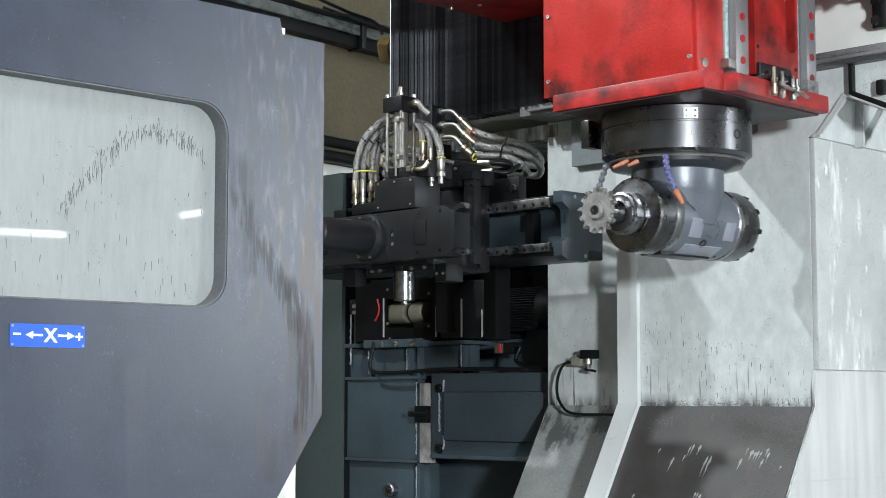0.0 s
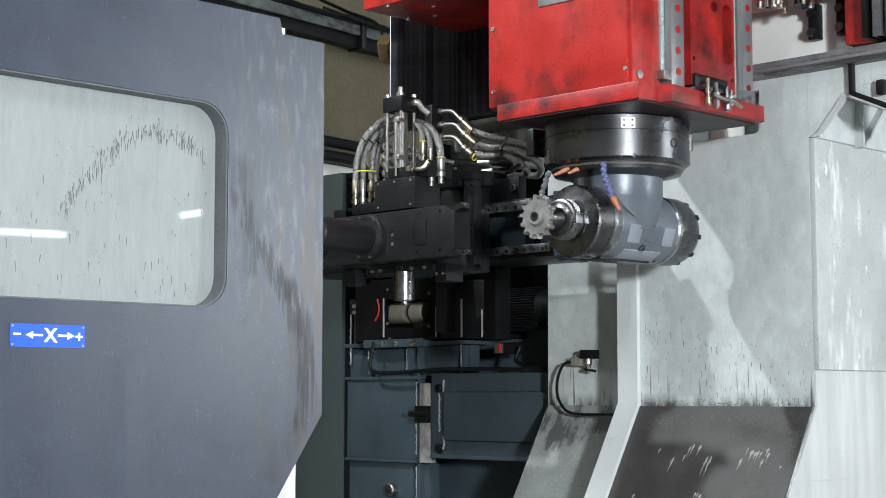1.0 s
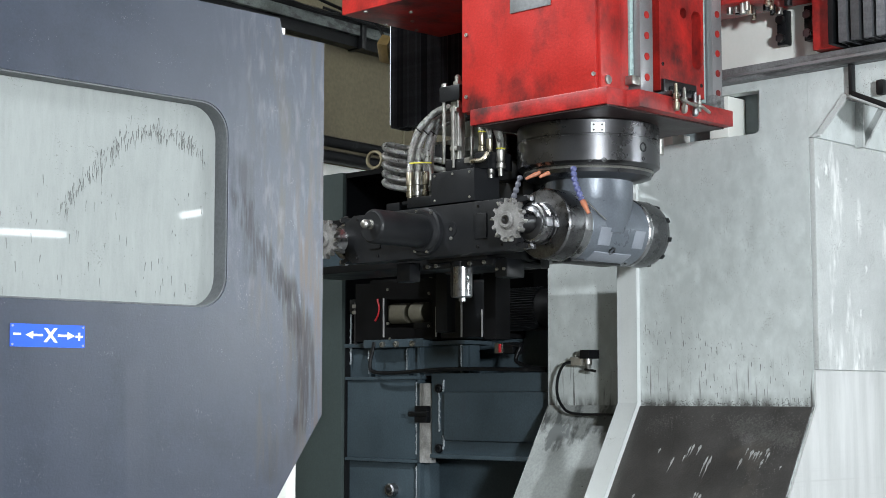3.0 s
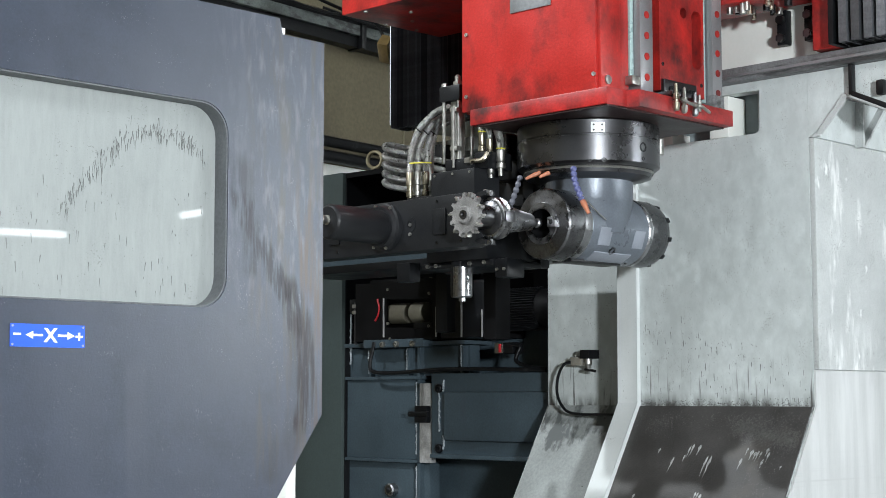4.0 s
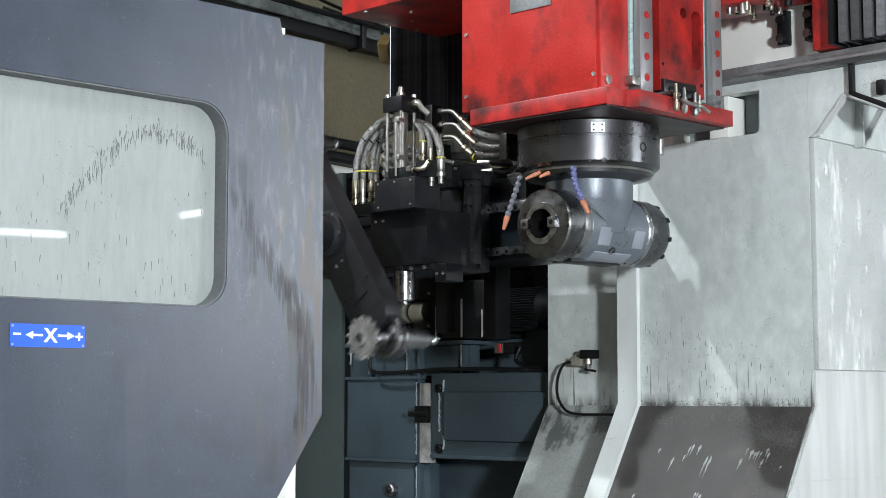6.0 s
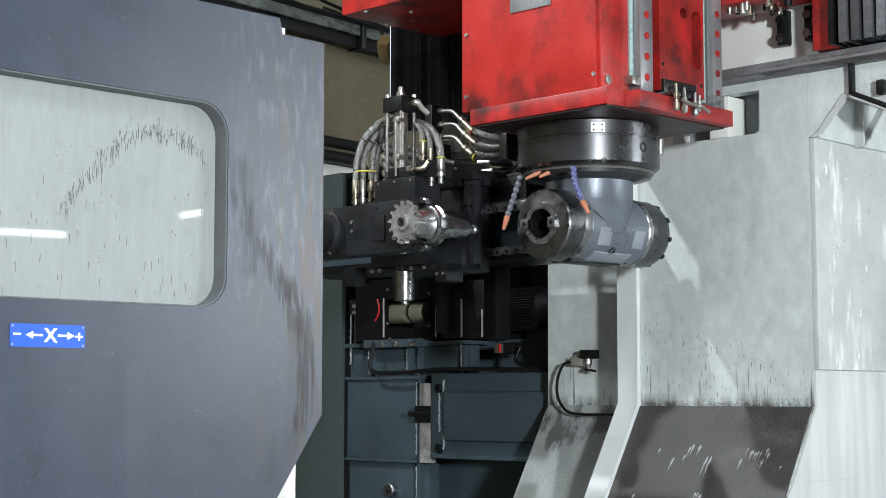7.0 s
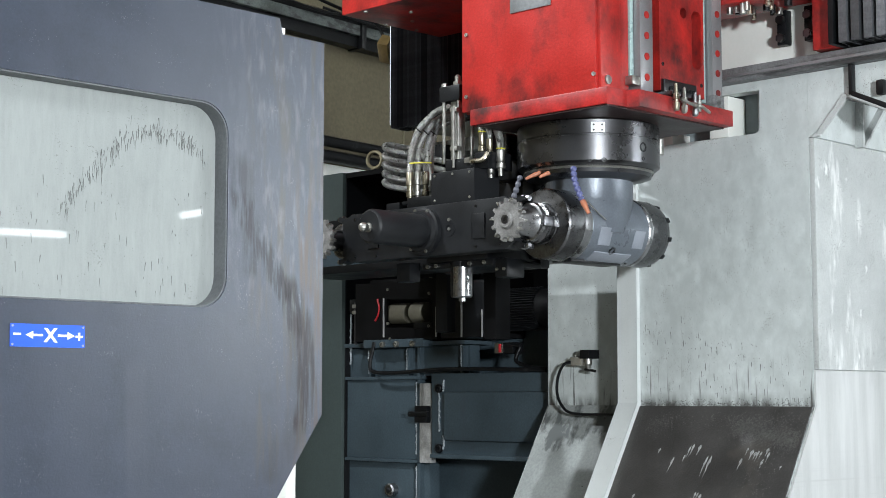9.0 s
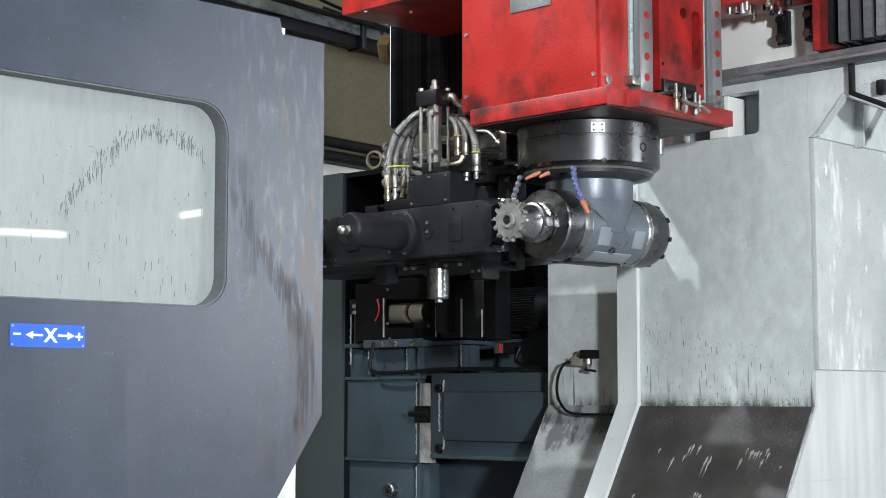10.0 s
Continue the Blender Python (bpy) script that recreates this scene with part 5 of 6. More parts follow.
    part("limit_block", box(B(), 2.88, 2.92, 3.00 + H, 3.05 + H, 1.80, 1.85, 0.003), BLACK, car)
    part("limit_block", box(B(), 2.87, 2.91, 3.03 + H, 3.08 + H, 1.985, 2.01, 0.003), BLACK, car)

    # swinging double arm
    arm = part("swing_arm", prism(B(), [(AY - 0.310, 1.868), (AY - 0.275, 1.850), (AY + 0.275, 1.850), (AY + 0.310, 1.868), (AY + 0.310, 1.959), (AY + 0.275, 1.977), (AY - 0.275, 1.977), (AY - 0.310, 1.959)], "x", 2.806, 2.864, 0.002), ARMBLACK, car, "black double-ended swing arm", origin=(2.835, AY, ZS))
    part("axis_ring", lathe(B(), (2.806, AY, ZS), (-1, 0, 0), ((0, 0.060), (0.012, 0.060), (0.014, 0.054), (0.024, 0.050)), 48), ARMBLACK, arm)
    part("drive_cylinder", lathe(B(), (2.79, AY, ZS), (-1, 0, 0), ((0, 0.0415), (0.004, 0.0425), (0.166, 0.0425), (0.170, 0.0405), (0.174, 0.036)), 48), ARMBLACK, arm, "black drive cylinder on the arm's axis")
    part("breather", lathe(B(), (2.617, AY, ZS + 0.004), (-1, 0, 0), ((0, 0.012), (0.003, 0.012), (0.004, 0.0075), (0.012, 0.011), (0.022, 0.0115), (0.028, 0.008), (0.030, 0.004)), 18), ZINC, arm, "silver breather cap")
    screws(arm, ZINC, [(2.792, AY + 0.055 * math.cos(a), ZS + 0.055 * math.sin(a)) for a in (1.2, 2.2, 4.4, 5.2)], (-1, 0, 0), 0.004, 0.004)
    for s in (-1, 1):
        yy = AY + s * 0.088
        sp = part("lock_plate", lathe(B(), (2.8065, yy, ZS), (-1, 0, 0), ((0, 0.019), (0.002, 0.019), (0.002, 0.010), (-0.006, 0.0095)), 24), ARMBLACK, arm)
        part("lock_screw", cyl(B(), (2.806, yy, ZS), (2.8035, yy, ZS), 0.0045, seg=6), ZINC, sp)
        part("lock_screw", cyl(B(), (2.806, yy, ZS - 0.023), (2.803, yy, ZS - 0.023), 0.0045, seg=12), ZINC, sp)
        yy = AY + s * 0.190
        part("cover_plate", box(B(), 2.802, 2.807, yy - 0.021, yy + 0.021, ZS - 0.031, ZS + 0.031, 0.002), ARMBLACK, arm)
        screws(arm, STEEL_D, [(2.806, AY + s * 0.18, ZS + z) for z in (-0.05, 0.05)] + [(2.806, AY + s * 0.26, ZS + z) for z in (-0.05, 0.05)], (-1, 0, 0), 0.0035, 0.002)
        # gripper jaws round the tool flange
        gy = AY + s * 0.332
        for j in (-1, 1):
            bm = B()
            outer = [(gy + (-s) * math.cos(radians(34 + k * 8)) * 0.063, ZS + j * math.sin(radians(34 + k * 8)) * 0.063) for k in range(8)]
            inner = [(gy + (-s) * math.cos(radians(34 + k * 8)) * 0.0515, ZS + j * math.sin(radians(34 + k * 8)) * 0.0515) for k in range(7, -1, -1)]
            prism(bm, outer + inner, "x", 2.812, 2.846)
            jaw = part("gripper_jaw", bm, ARMBLACK, arm)
            part("jaw_tip", tube(B(), ((2.822, gy - s * 0.012, ZS + j * 0.060), (2.822, gy - s * 0.002, ZS + j * 0.0585), (2.822, gy + s * 0.010, ZS + j * 0.056)), 0.007, 10), STEEL, jaw, "bright steel jaw tip")
            part("jaw_screw", cyl(B(), (2.812, gy - s * 0.052, ZS + j * 0.040), (2.807, gy - s * 0.052, ZS + j * 0.040), 0.007, seg=6), ZINC, jaw)
    return car, arm


def build_changer_beam():
    beam = thing("changer_beam", (3.15, 3.1, 1.3), "dark grey slide beam with bright roller rails", "slide beam")
    y0, y1 = 2.665, 3.74
    part("top_flange", box(B(), 3.10, 3.30, y0 + 0.03, y1, 1.995, 2.02, 0.002), BLACK, beam)
    part("bottom_flange", box(B(), 3.10, 3.30, y0 + 0.03, y1, 1.862, 1.885, 0.002), BLACK, beam)
    part("web", box(B(), 3.16, 3.30, y0 + 0.03, y1, 1.885, 1.995), SLATE, beam)
    part("end_plate", prism(B(), [(3.10, 1.862), (3.125, 1.85), (3.205, 1.85), (3.205, 2.03), (3.10, 2.03), (3.10, 2.0), (3.13, 1.985), (3.13, 1.91), (3.10, 1.90)], "y", y0, y0 + 0.03, 0.002), SLATE, beam, "dark slate end plate")
    for z0, z1 in ((1.988, 2.014), (1.874, 1.896)):
        rail = part("roller_rail", box(B(), 3.088, 3.101, y0 + 0.035, 3.02, z0, z1, 0.002), STEEL, beam, "bright perforated roller rail")
        for k in range(9):
            part("rail_hole", cyl(B(), (3.0885, y0 + 0.055 + k * 0.032, (z0 + z1) / 2 - 0.003), (3.0865, y0 + 0.055 + k * 0.032, (z0 + z1) / 2 - 0.003), 0.0048, seg=12), BLACK, rail)
    part("rail_bracket", box(B(), 3.135, 3.165, 2.845, 2.98, 2.02, 2.088, 0.003), BLACK, beam)
    part("hex_bolt", cyl(B(), (3.135, 2.862, 2.056), (3.125, 2.862, 2.056), 0.011, seg=6), STEEL_D, beam)
    part("stop_post", box(B(), 3.13, 3.162, 2.79, 2.82, 1.89, 1.985, 0.003), BLACK, beam)
    screws(beam, ZINC, [(3.15, y0, 2.017), (3.19, y0, 1.865), (3.19, y0, 2.017)], (0, -1, 0), 0.005, 0.003)
    part("mount_bracket", box(B(), 3.30, 3.93, 3.50, 3.72, 1.885, 1.995), UNLIT, beam)
    part("support_leg", box(B(), 3.24, 3.30, 3.03, 3.075, 1.66, 1.865, 0.003), UNLIT, beam)
    return beam


def build_changer_frame():
    fr = thing("changer_frame", (3.5, 3.4, 0), "welded slate-blue tool changer frame", "machine frame")
    X = 3.30
    part("back_plate", box(B(), 3.42, 3.46, 2.88, 4.0, 0.0, 1.70), SLATE, fr)
    part("upper_plate", box(B(), X + 0.03, X + 0.07, 3.215, 3.735, 1.562, 1.650, 0.002), SLATE, fr)
    part("cap_plate", box(B(), X + 0.004, X + 0.14, 3.215, 3.735, 1.652, 1.664, 0.002), SLATE, fr)
    part("side_plate", box(B(), X + 0.02, X + 0.06, 3.405, 3.737, 1.315, 1.552, 0.002), SLATE, fr)
    part("lip", box(B(), X + 0.010, X + 0.08, 3.395, 3.737, 1.552, 1.562, 0.002), SLATE, fr)
    part("lip", box(B(), X + 0.010, X + 0.08, 3.395, 3.737, 1.305, 1.315, 0.002), SLATE, fr)
    part("lower_plate", box(B(), X + 0.03, X + 0.07, 3.38, 3.737, 0.0, 1.305, 0.002), SLATE, fr)
    part("stiffener", box(B(), X + 0.012, X + 0.06, 3.405, 3.417, 0.0, 1.655, 0.002), SLATE, fr)
    part("stiffener", box(B(), X + 0.012, X + 0.06, 3.452, 3.460, 1.562, 1.648, 0.002), SLATE, fr)
    part("stiffener", box(B(), X + 0.012, X + 0.06, 3.62, 3.628, 1.562, 1.648, 0.002), SLATE, fr)
    part("stiffener", box(B(), X + 0.012, X + 0.06, 3.225, 3.233, 1.562, 1.648, 0.002), SLATE, fr)
    # weld beads, lumpy and paler
    rng = random.Random(2)
    weld = mat("painted_weld", (0.24, 0.27, 0.29), 0.35, var=0.4, scale=60, fine=300, bump=0.08)
    for y, z0, z1, x in ((3.421, 1.33, 1.54, X + 0.015), (3.463, 1.57, 1.64, X + 0.015), (3.632, 1.57, 1.64, X + 0.015), (3.236, 1.57, 1.645, X + 0.015), (3.722, 1.60, 1.75, X + 0.02), (3.421, 1.10, 1.29, X + 0.015),
                          (3.290, 1.40, 1.505, X - 0.022), (3.272, 1.35, 1.385, X - 0.022), (3.272, 1.515, 1.545, X - 0.022)):
        bm = B()
        z = z0
        while z < z1:
            h = rng.uniform(0.006, 0.010)
            lathe(bm, (x, y + rng.uniform(-0.002, 0.002), z), (0, 0, 1), ((0, 0.002), (h * 0.3, rng.uniform(0.0030, 0.0045)), (h, 0.002)), 8)
            z += h * 0.8
        part("weld_bead", bm, weld, fr)
    # horizontal box beam on the right
    part("cross_member", box(B(), X - 0.02, X + 0.12, 2.80, 3.325, 1.325, 1.568, 0.004), SLATE, fr)
    part("member_panel", box(B(), X - 0.036, X - 0.019, 2.80, 3.262, 1.375, 1.515, 0.010), SLATE, fr)
    part("member_shelf", box(B(), X - 0.05, X + 0.12, 2.80, 3.30, 1.325, 1.337, 0.002), SLATE, fr)
    for z in (1.525, 1.352):
        part("cap_screw", lathe(B(), (X - 0.02, 3.290, z), (-1, 0, 0), ((0, 0.013), (0.008, 0.013), (0.010, 0.011), (0.010, 0.006), (0.004, 0.005)), 18), BLACK, fr)
    # bright adjusting slide between the plates
    part("slide_bar", box(B(), X - 0.01, X + 0.01, 3.335, 3.385, 1.308, 1.540, 0.003), BAR, fr, "bright ground slide bar")
    part("slide_clamp", box(B(), X - 0.028, X + 0.0, 3.338, 3.388, 1.425, 1.475, 0.003), BLACK, fr)
    part("slide_screw", cyl(B(), (X - 0.026, 3.41, 1.45), (X - 0.026, 3.33, 1.45), 0.008, seg=12), BLACK, fr)
    part("plug", lathe(B(), (X + 0.03, 3.535, 1.222), (-1, 0, 0), ((0, 0.020), (0.02, 0.020), (0.024, 0.016), (0.024, 0.009), (0.01, 0.008)), 24), STEEL, fr)
    for y in (3.47, 3.40, 3.53):
        part("cap_screw", lathe(B(), (X - 0.02, y, 1.657), (-1, 0, 0), ((0, 0.009), (0.008, 0.009), (0.009, 0.005), (0.004, 0.004)), 14), ZINC, fr)
    part("base_bar", box(B(), X - 0.02, X + 0.02, 3.36, 3.62, 1.648, 1.672, 0.002), SLATE, fr)
    return fr


def build_changer_drive():
    X = 3.30
    dr = thing("drive_unit", (3.36, 3.4, 1.664), "black gear motor unit with cream rollers", "drive unit")
    # housing, cover and motor in the unlit tone, shade painted in
    part("housing", box(B(), X + 0.04, X + 0.16, 3.083, 3.659, 1.668, 1.86, 0.004), UNLIT, dr)
    part("cover_plate", pierced_x([(3.304, 1.668), (3.659, 1.668), (3.659, 1.845), (3.304, 1.845)], [[(3.323, 1.702), (3.519, 1.708), (3.519, 1.793), (3.323, 1.785)]], X - 0.018, X - 0.010), UNLIT, dr, "black cover plate with a window")
    part("cover_side", box(B(), X - 0.010, X + 0.04, 3.304, 3.311, 1.668, 1.845), UNLIT, dr)
    part("gear_case", box(B(), X - 0.012, X + 0.06, 3.120, 3.300, 1.668, 1.835, 0.010), BLACK, dr)
    for y, z0, z1 in ((3.529, 1.679, 1.797), (3.304, 1.674, 1.762), (3.201, 1.671, 1.781), (3.120, 1.669, 1.747)):
        part("cover_edge", box(B(), X - 0.0225, X - 0.0182, y - 0.0022, y + 0.0022, z0, z1, 0.001), BAR, dr, "bright sheet edge")
    for y0, y1 in ((3.455, 3.534), (3.382, 3.438)):
        w = y1 - y0
        part("roller", lathe(B(), (X + 0.022, y0, 1.751), (0, 1, 0), ((0, 0.028), (0.004, 0.031), (w - 0.004, 0.031), (w, 0.028)), 28), CREAM, dr, "cream nylon roller")
    part("glass_strip", box(B(), X - 0.021, X - 0.0185, 3.323, 3.399, 1.701, 1.718, 0.001), BLACK, dr)
    part("motor", lathe(B(), (X + 0.03, 3.087, 1.745), (0, -1, 0), ((0, 0.050), (0.02, 0.054), (0.17, 0.054), (0.19, 0.05), (0.21, 0.04)), 36), UNLIT, dr, "black finned motor")
    for k in range(26):
        a = radians(100 + k * 7.2)
        c = Vector((X + 0.03 + 0.056 * math.cos(a), 0, 1.745 + 0.056 * math.sin(a)))
        t = Matrix.Translation((c.x, 3.087 - 0.095, c.z)) @ Matrix.Rotation(-a, 4, "Y")
        bm = box(B(), -0.006, 0.005, -0.07, 0.07, -0.0011, 0.0011)
        bmesh.ops.transform(bm, matrix=t, verts=bm.verts)
        part("motor_fin", bm, BLACK, dr)
    part("terminal_box", box(B(), X - 0.03, X + 0.03, 3.050, 3.087, 1.735, 1.79, 0.006), BLACK, dr)
    part("cable", tube(B(), ((X - 0.02, 3.557, 1.795), (X - 0.022, 3.547, 1.769), (X - 0.022, 3.552, 1.747), (X - 0.02, 3.567, 1.730)), 0.0028, 8), REDWIRE, dr, "red wire")
    part("side_bracket", box(B(), X - 0.01, X + 0.05, 3.654, 3.696, 1.76, 1.80, 0.003), BLACK, dr)
    part("stud", cyl(B(), (X - 0.012, 3.665, 1.66), (X - 0.012, 3.665, 1.79), 0.005, seg=10), STEEL_D, dr)
    for z in (1.773, 1.754):
        part("stud_nut", cyl(B(), (X - 0.012, 3.665, z), (X - 0.012, 3.665, z + 0.010), 0.011, seg=6), ZINC, dr)
    part("connector", box(B(), X - 0.015, X + 0.03, 3.007, 3.074, 1.620, 1.652, 0.003), BLACK, dr)
    part("connector_plate", box(B(), X - 0.018, X - 0.0155, 3.044, 3.074, 1.622, 1.650, 0.001), ZINC, dr)
    part("connector_ring", box(B(), X - 0.0205, X - 0.0182, 3.048, 3.057, 1.624, 1.648, 0.001), REDWIRE, dr)
    for y, z in ((3.512, 1.720), (3.335, 1.707), (3.512, 1.822), (3.335, 1.803), (3.328, 1.851), (3.094, 1.744), (3.502, 1.674)):
        part("plate_screw", bolts(B(), [(X - 0.018, y, z)], (-1, 0, 0), 0.0042, 0.004), ZINC, dr)
    # loose cables
    cable = solid("cable", tube(B(), ((X - 0.02, 3.57, 1.665), (X - 0.03, 3.578, 1.60), (X - 0.03, 3.56, 1.575), (X - 0.03, 3.45, 1.572), (X - 0.03, 3.25, 1.580), (X - 0.03, 3.0, 1.576), (X - 0.02, 2.88, 1.572)), 0.006, 10), BLACK, "black cable sagging along the frame", "cable", base=(X, 3.3, 1.57))
    solid("cable", tube(B(), ((X - 0.01, 3.03, 1.645), (X - 0.01, 2.985, 1.64), (X - 0.02, 2.99, 1.60), (X - 0.02, 2.93, 1.58), (X - 0.01, 2.87, 1.575)), 0.006, 10), BLACK, "black cable curving below the connector", "cable", base=(X, 2.95, 1.6))
    return dr


def build_pillar():
    p = thing("enclosure_post", (3.6, 3.87, 0), "green-grey painted enclosure post", "post")
    part("post_body", box(B(), 3.30, 3.90, 3.742, 4.02, 0, 2.203, 0.004), PILLAR, p)
    # thin sheet that blackens the post's right side
    part("post_side", box(B(), 3.312, 3.90, 3.736, 3.7415, 0, 2.198), BLACK, p)
    e = solid("eye_bolt", torus(lathe(B(), (3.391, 3.693, 2.20), (0, 0, 1), ((0, 0.02), (0.008, 0.02), (0.012, 0.012), (0.02, 0.012)), 20), (3.391, 3.693, 2.247), (-0.95, -0.3, 0), 0.026, 0.0062), mat("dull_brass", (0.33, 0.29, 0.2), 0.4, 0.9, var=0.2, scale=30), "dull brass lifting eye bolt on the post", "eye bolt", base=(3.391, 3.693, 2.2))
    # added black sheets stand in for the shade behind and above the changer
    part("back_cover", box(B(), 3.56, 3.60, 2.82, 3.738, 0.0, 2.20), UNLIT, p, "added black sheet for the darkness behind the tool changer")
    part("top_cover", box(B(), 3.31, 3.60, 3.45, 3.738, 2.185, 2.2005), UNLIT, p)
    return p


def build_rear_hoses():
    """Static hose coil between the post and the crossbeam."""
    coil = thing("hose_coil", (3.45, 3.68, 2.2), "coiled braided hoses behind the tool changer", "hose coil")
    for k in range(5):
        z = 2.285 - 0.028 * k
        part("hose_loop", tube(B(), ((3.50, 3.55, z - 0.02), (3.44, 3.605, z - 0.004), (3.40, 3.635, z + 0.004), (3.385, 3.640, z - 0.004), (3.40, 3.62, z - 0.018), (3.46, 3.55, z - 0.035), (3.52, 3.47, z - 0.06)), 0.010, 12), HOSE, coil, "braided steel hose")
    part("coil_clamp", box(B(), 3.50, 3.54, 3.50, 3.55, 2.10, 2.29, 0.003), BLACK, coil)
    part("coil_post", box(B(), 3.51, 3.55, 3.49, 3.54, 1.70, 2.10, 0.003), BLACK, coil)
    return coil


def build_sensor():
    s = thing("limit_switch", (3.49, 2.93, 1.61), "aluminium limit switch block with black cable", "limit switch")
    part("switch_body", box(B(), 3.462, 3.5, 2.908, 2.948, 1.588, 1.612, 0.003), mat("alu_beige", (0.42, 0.40, 0.35), 0.4, 0.5), s, "beige metal switch body")
    part("switch_cover", box(B(), 3.455, 3.5, 2.874, 2.908, 1.607, 1.632, 0.002), BLACK, s, "black cover")
    part("plunger", lathe(B(), (3.47, 2.890, 1.610), (0, 0, -1), ((0, 0.011), (0.018, 0.012), (0.026, 0.007), (0.04, 0.005)), 16), ZINC, s)
    part("lever", tube(B(), ((3.465, 2.897, 1.577), (3.462, 2.882, 1.575), (3.46, 2.857, 1.572)), 0.004, 8), STEEL_D, s)
    screws(s, ZINC, [(3.475, 2.927, 1.612), (3.475, 2.940, 1.612)], (0, 0, 1), 0.004, 0.004)
    part("switch_cable", tube(B(), ((3.47, 2.946, 1.600), (3.462, 2.975, 1.590), (3.46, 2.995, 1.55), (3.455, 2.990, 1.50), (3.45, 2.955, 1.462), (3.445, 2.90, 1.452), (3.43, 2.80, 1.452), (3.42, 2.74, 1.452)), 0.0042, 10), BLACK, s, "black cable")
    return s


# ---------------------------------------------------------------- bellows
PLEATS = 62


def build_bellows():
    bel = thing("bellows_cover", (3.46, 3.64, 2.352), "black pleated bellows cover of the crossbeam", "bellows")
    part("end_bar", box(B(), 3.40, 3.475, 3.628, 3.634, 2.352, 3.4, 0.001), LETTER, bel, "white end bar")
    base = ORIGIN[bel.name]
    w = 0.0085
    bm = prism(B(), [(3.472, 3.64), (3.395, 3.64 - w / 2), (3.472, 3.64 - w), (3.466, 3.64 - w), (3.403, 3.64 - w / 2), (3.466, 3.64)], "z", 2.340, 3.4)
    first = part("pleat", bm, RUBBER, bel)
    out = [first]
    for k in range(1, PLEATS):
        ob = new("pleat", first.data)
        ob.parent = bel
        out.append(ob)
    return bel, out


def build_front_bellows():
    """The stretch of bellows on the near side of the saddle."""
    bel = thing("bellows_cover", (3.42, 1.9, 2.352), "black pleated bellows cover with grey ribs", "bellows")
    first = None
    for k in range(12):
        y = 2.012 - k * 0.034
        if first is None:
            bm = prism(B(), [(3.472, y), (3.36, y - 0.006), (3.36, y - 0.028), (3.472, y - 0.034), (3.466, y - 0.034), (3.372, y - 0.026), (3.372, y - 0.008), (3.466, y)], "z", 2.353, 3.4)
            first = part("pleat", bm, RUBBER, bel)
        else:
            ob = new("pleat", first.data)
            ob.parent = bel
            ob.location = (0, -0.034 * k, 0)
    return bel


# ---------------------------------------------------------------- build
build_hall()
build_wall_things()
build_wall_lamp()
build_hall_lamps()
DOOR_OB = build_door()
build_guard_behind_door()
build_column()
build_crossbeam()
build_cable_tray()
build_changer_beam()
# changer frame, drive and post are scaled about EYE to fit the camera's view
EYE_SCALE[0] = 1.1
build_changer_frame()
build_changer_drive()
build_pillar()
EYE_SCALE[0] = 1.0
build_rear_hoses()
EYE_SCALE[0] = 1.0172
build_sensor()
EYE_SCALE[0] = 1.0
BELLOWS, PLEAT_OBS = build_bellows()
NEAR_BELLOWS = build_front_bellows()
HEAD = build_head()
CARRIAGE, ARM = build_changer()
TOOL_A = build_tool("side milling cutter on a slim steel taper arbor", 0.0275, 0.066, 14, 0.90, STEEL_D)
TOOL_B = build_tool("side milling cutter on a stout conical taper arbor", 0.0270, 0.060, 14, 0.30, STEEL)


def table(t, keys):
    """Value at t between (time, value) rows."""
    if t <= keys[0][0]:
        return keys[0][1]
    for (t0, a), (t1, b) in zip(keys, keys[1:]):
        if t <= t1:
            return a + (b - a) * (t - t0) / (t1 - t0)
    return keys[-1][1]


def eased(t, keys):
    """The same with soft starts and stops."""
    if t <= keys[0][0]:
        return keys[0][1]
    for (t0, a), (t1, b) in zip(keys, keys[1:]):
        if t <= t1:
            s = (t - t0) / (t1 - t0)
            r = 0.16
            v = 1 / (1 - r)
            if s < r:
                s = v * s * s / (2 * r)
            elif s > 1 - r:
                s = 1 - v * (1 - s) ** 2 / (2 * r)
            else:
                s = v * (s - r / 2)
            return a + (b - a) * s
    return keys[-1][1]


def head_y(t):
    """Travel of the head along the crossbeam, 0 at its end."""
    v = 0.1795
    if t < 1.42:
        return -0.271 + v * t
    if t < 1.66:
        s = (t - 1.42) / 0.24
        return -0.0161 + 0.0161 * (1 - (1 - s) ** 2)
    return 0.0


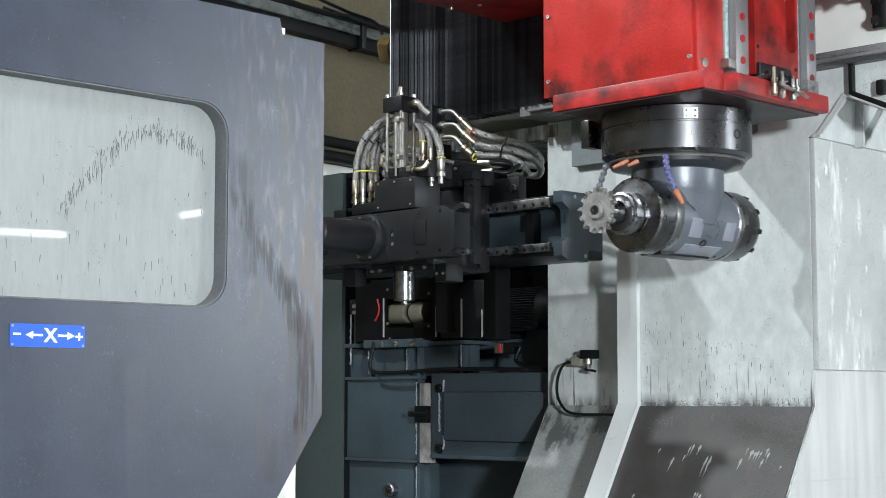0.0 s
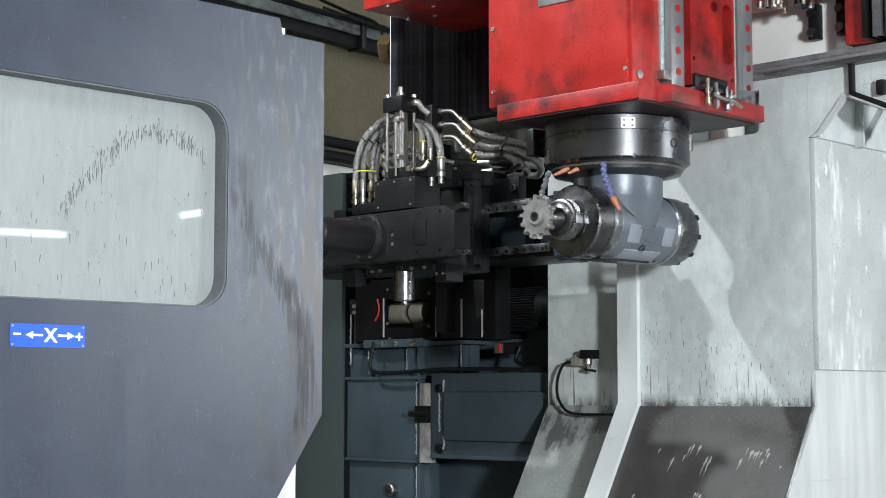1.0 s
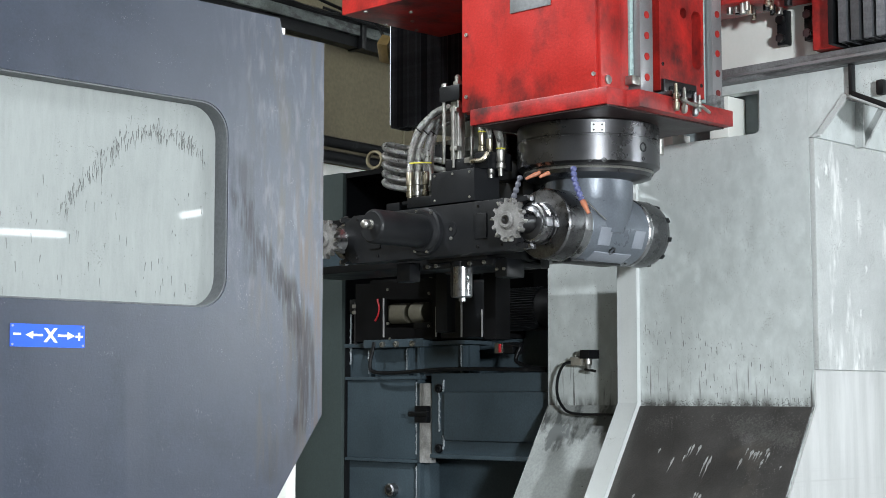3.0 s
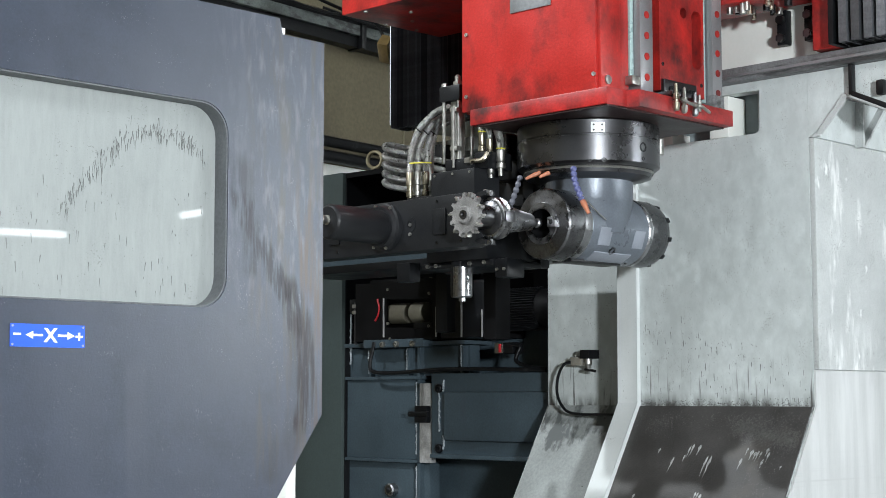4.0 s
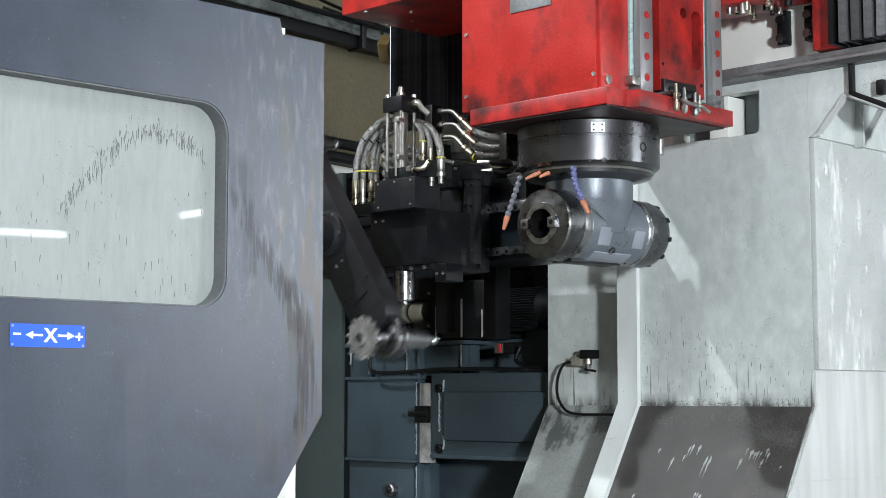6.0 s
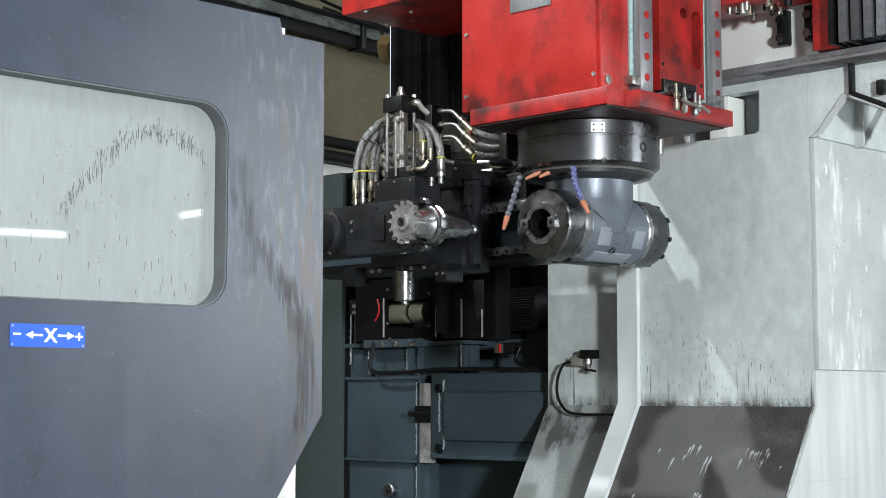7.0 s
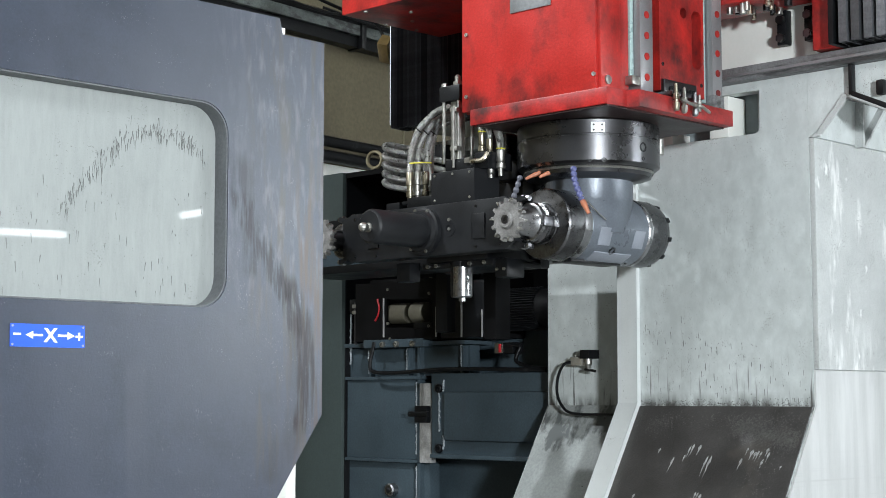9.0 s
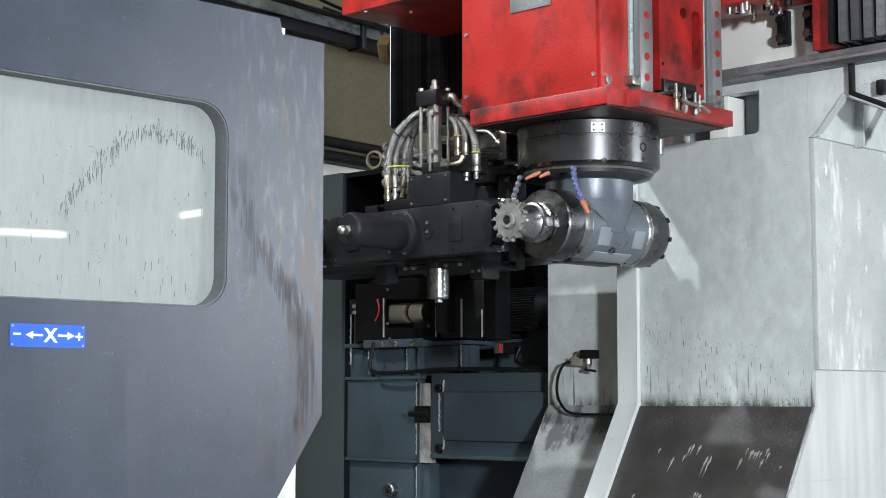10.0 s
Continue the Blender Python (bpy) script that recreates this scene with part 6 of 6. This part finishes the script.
REACH = ((1.9, 0), (2.0, 0.12), (2.1, 0.30), (2.2, 0.48), (2.3, 0.64), (2.4, 0.79), (2.5, 0.92), (2.6, 0.975), (2.7, 1),
         (4.1, 1), (4.2, 0.965), (4.3, 0.86), (4.4, 0.72), (4.5, 0.595), (4.8, 0.21), (4.9, 0.08), (5.0, 0),
         (7.2, 0), (7.3, 0.115), (7.4, 0.32), (7.5, 0.52), (7.6, 0.67), (7.7, 0.83), (7.8, 0.945), (7.9, 0.985), (8.0, 1),
         (9.7, 1), (9.8, 0.88), (9.9, 0.74), (10.0, 0.60))
PULL = ((3.3, 0), (3.4, 0.06), (3.5, 0.20), (3.8, 0.68), (3.9, 0.86), (4.0, 1),
        (8.3, 1), (8.4, 0.92), (8.5, 0.79), (8.6, 0.60), (8.8, 0.26), (8.9, 0.13), (9.0, 0.05), (9.1, 0))
SWING = ((5.62, 0), (6.75, 180))


def carriage_y(t):
    return -HOME * table(t, REACH)


def arm_local(t):
    """Pose of the arm in the carriage's space."""
    o = ORIGIN[ARM.name] - ORIGIN[CARRIAGE.name]
    return Matrix.Translation(o + Vector((-0.141 * table(t, PULL), 0, 0))) @ Matrix.Rotation(radians(eased(t, SWING)), 4, "X")


def in_arm(t, side):
    """World pose of a tool held in the gripper on that side of the arm."""
    c = Matrix.Translation(ORIGIN[CARRIAGE.name] + Vector((0, carriage_y(t), 0)))
    roll = Matrix.Rotation(0 if side < 0 else math.pi, 4, "X")
    return c @ arm_local(t) @ Matrix.Translation((2.862 - 2.835, side * 0.332, 0)) @ roll


def motions():
    span = [k / 10 for k in range(0, 101)]
    walk(HEAD, [(t, Matrix.Translation(ORIGIN[HEAD.name] + Vector((0, head_y(t), 0)))) for t in span])
    walk(NEAR_BELLOWS, [(t, Matrix.Translation(ORIGIN[NEAR_BELLOWS.name] + Vector((0, head_y(t), 0)))) for t in span])
    walk(CARRIAGE, [(t, Matrix.Translation(ORIGIN[CARRIAGE.name] + Vector((0, carriage_y(t), 0)))) for t in span])
    walk(ARM, [(t, arm_local(t)) for t in span])
    # first tool: in the spindle, then in the arm
    rows = []
    for t in span:
        rows.append((t, Matrix.Translation((2.862, YS + head_y(t), ZS)) if t < 3.1 else in_arm(t, -1)))
    walk(TOOL_A, rows)
    rows = []
    for t in span:
        rows.append((t, in_arm(t, 1) if t < 9.3 else Matrix.Translation((2.862, YS, ZS))))
    walk(TOOL_B, rows)
    # pleats close up as the saddle comes
    for k, ob in enumerate(PLEAT_OBS):
        rows = []
        for t in [0.3 * j for j in range(0, 7)] + [10.0]:
            gap = (3.628 - (3.06 + head_y(t))) / PLEATS
            rows.append((t, Matrix.Translation((0, -0.012 - gap * k - 0.25 * gap * math.sin(k * 2.4), 0))))
        walk(ob, rows)


motions()
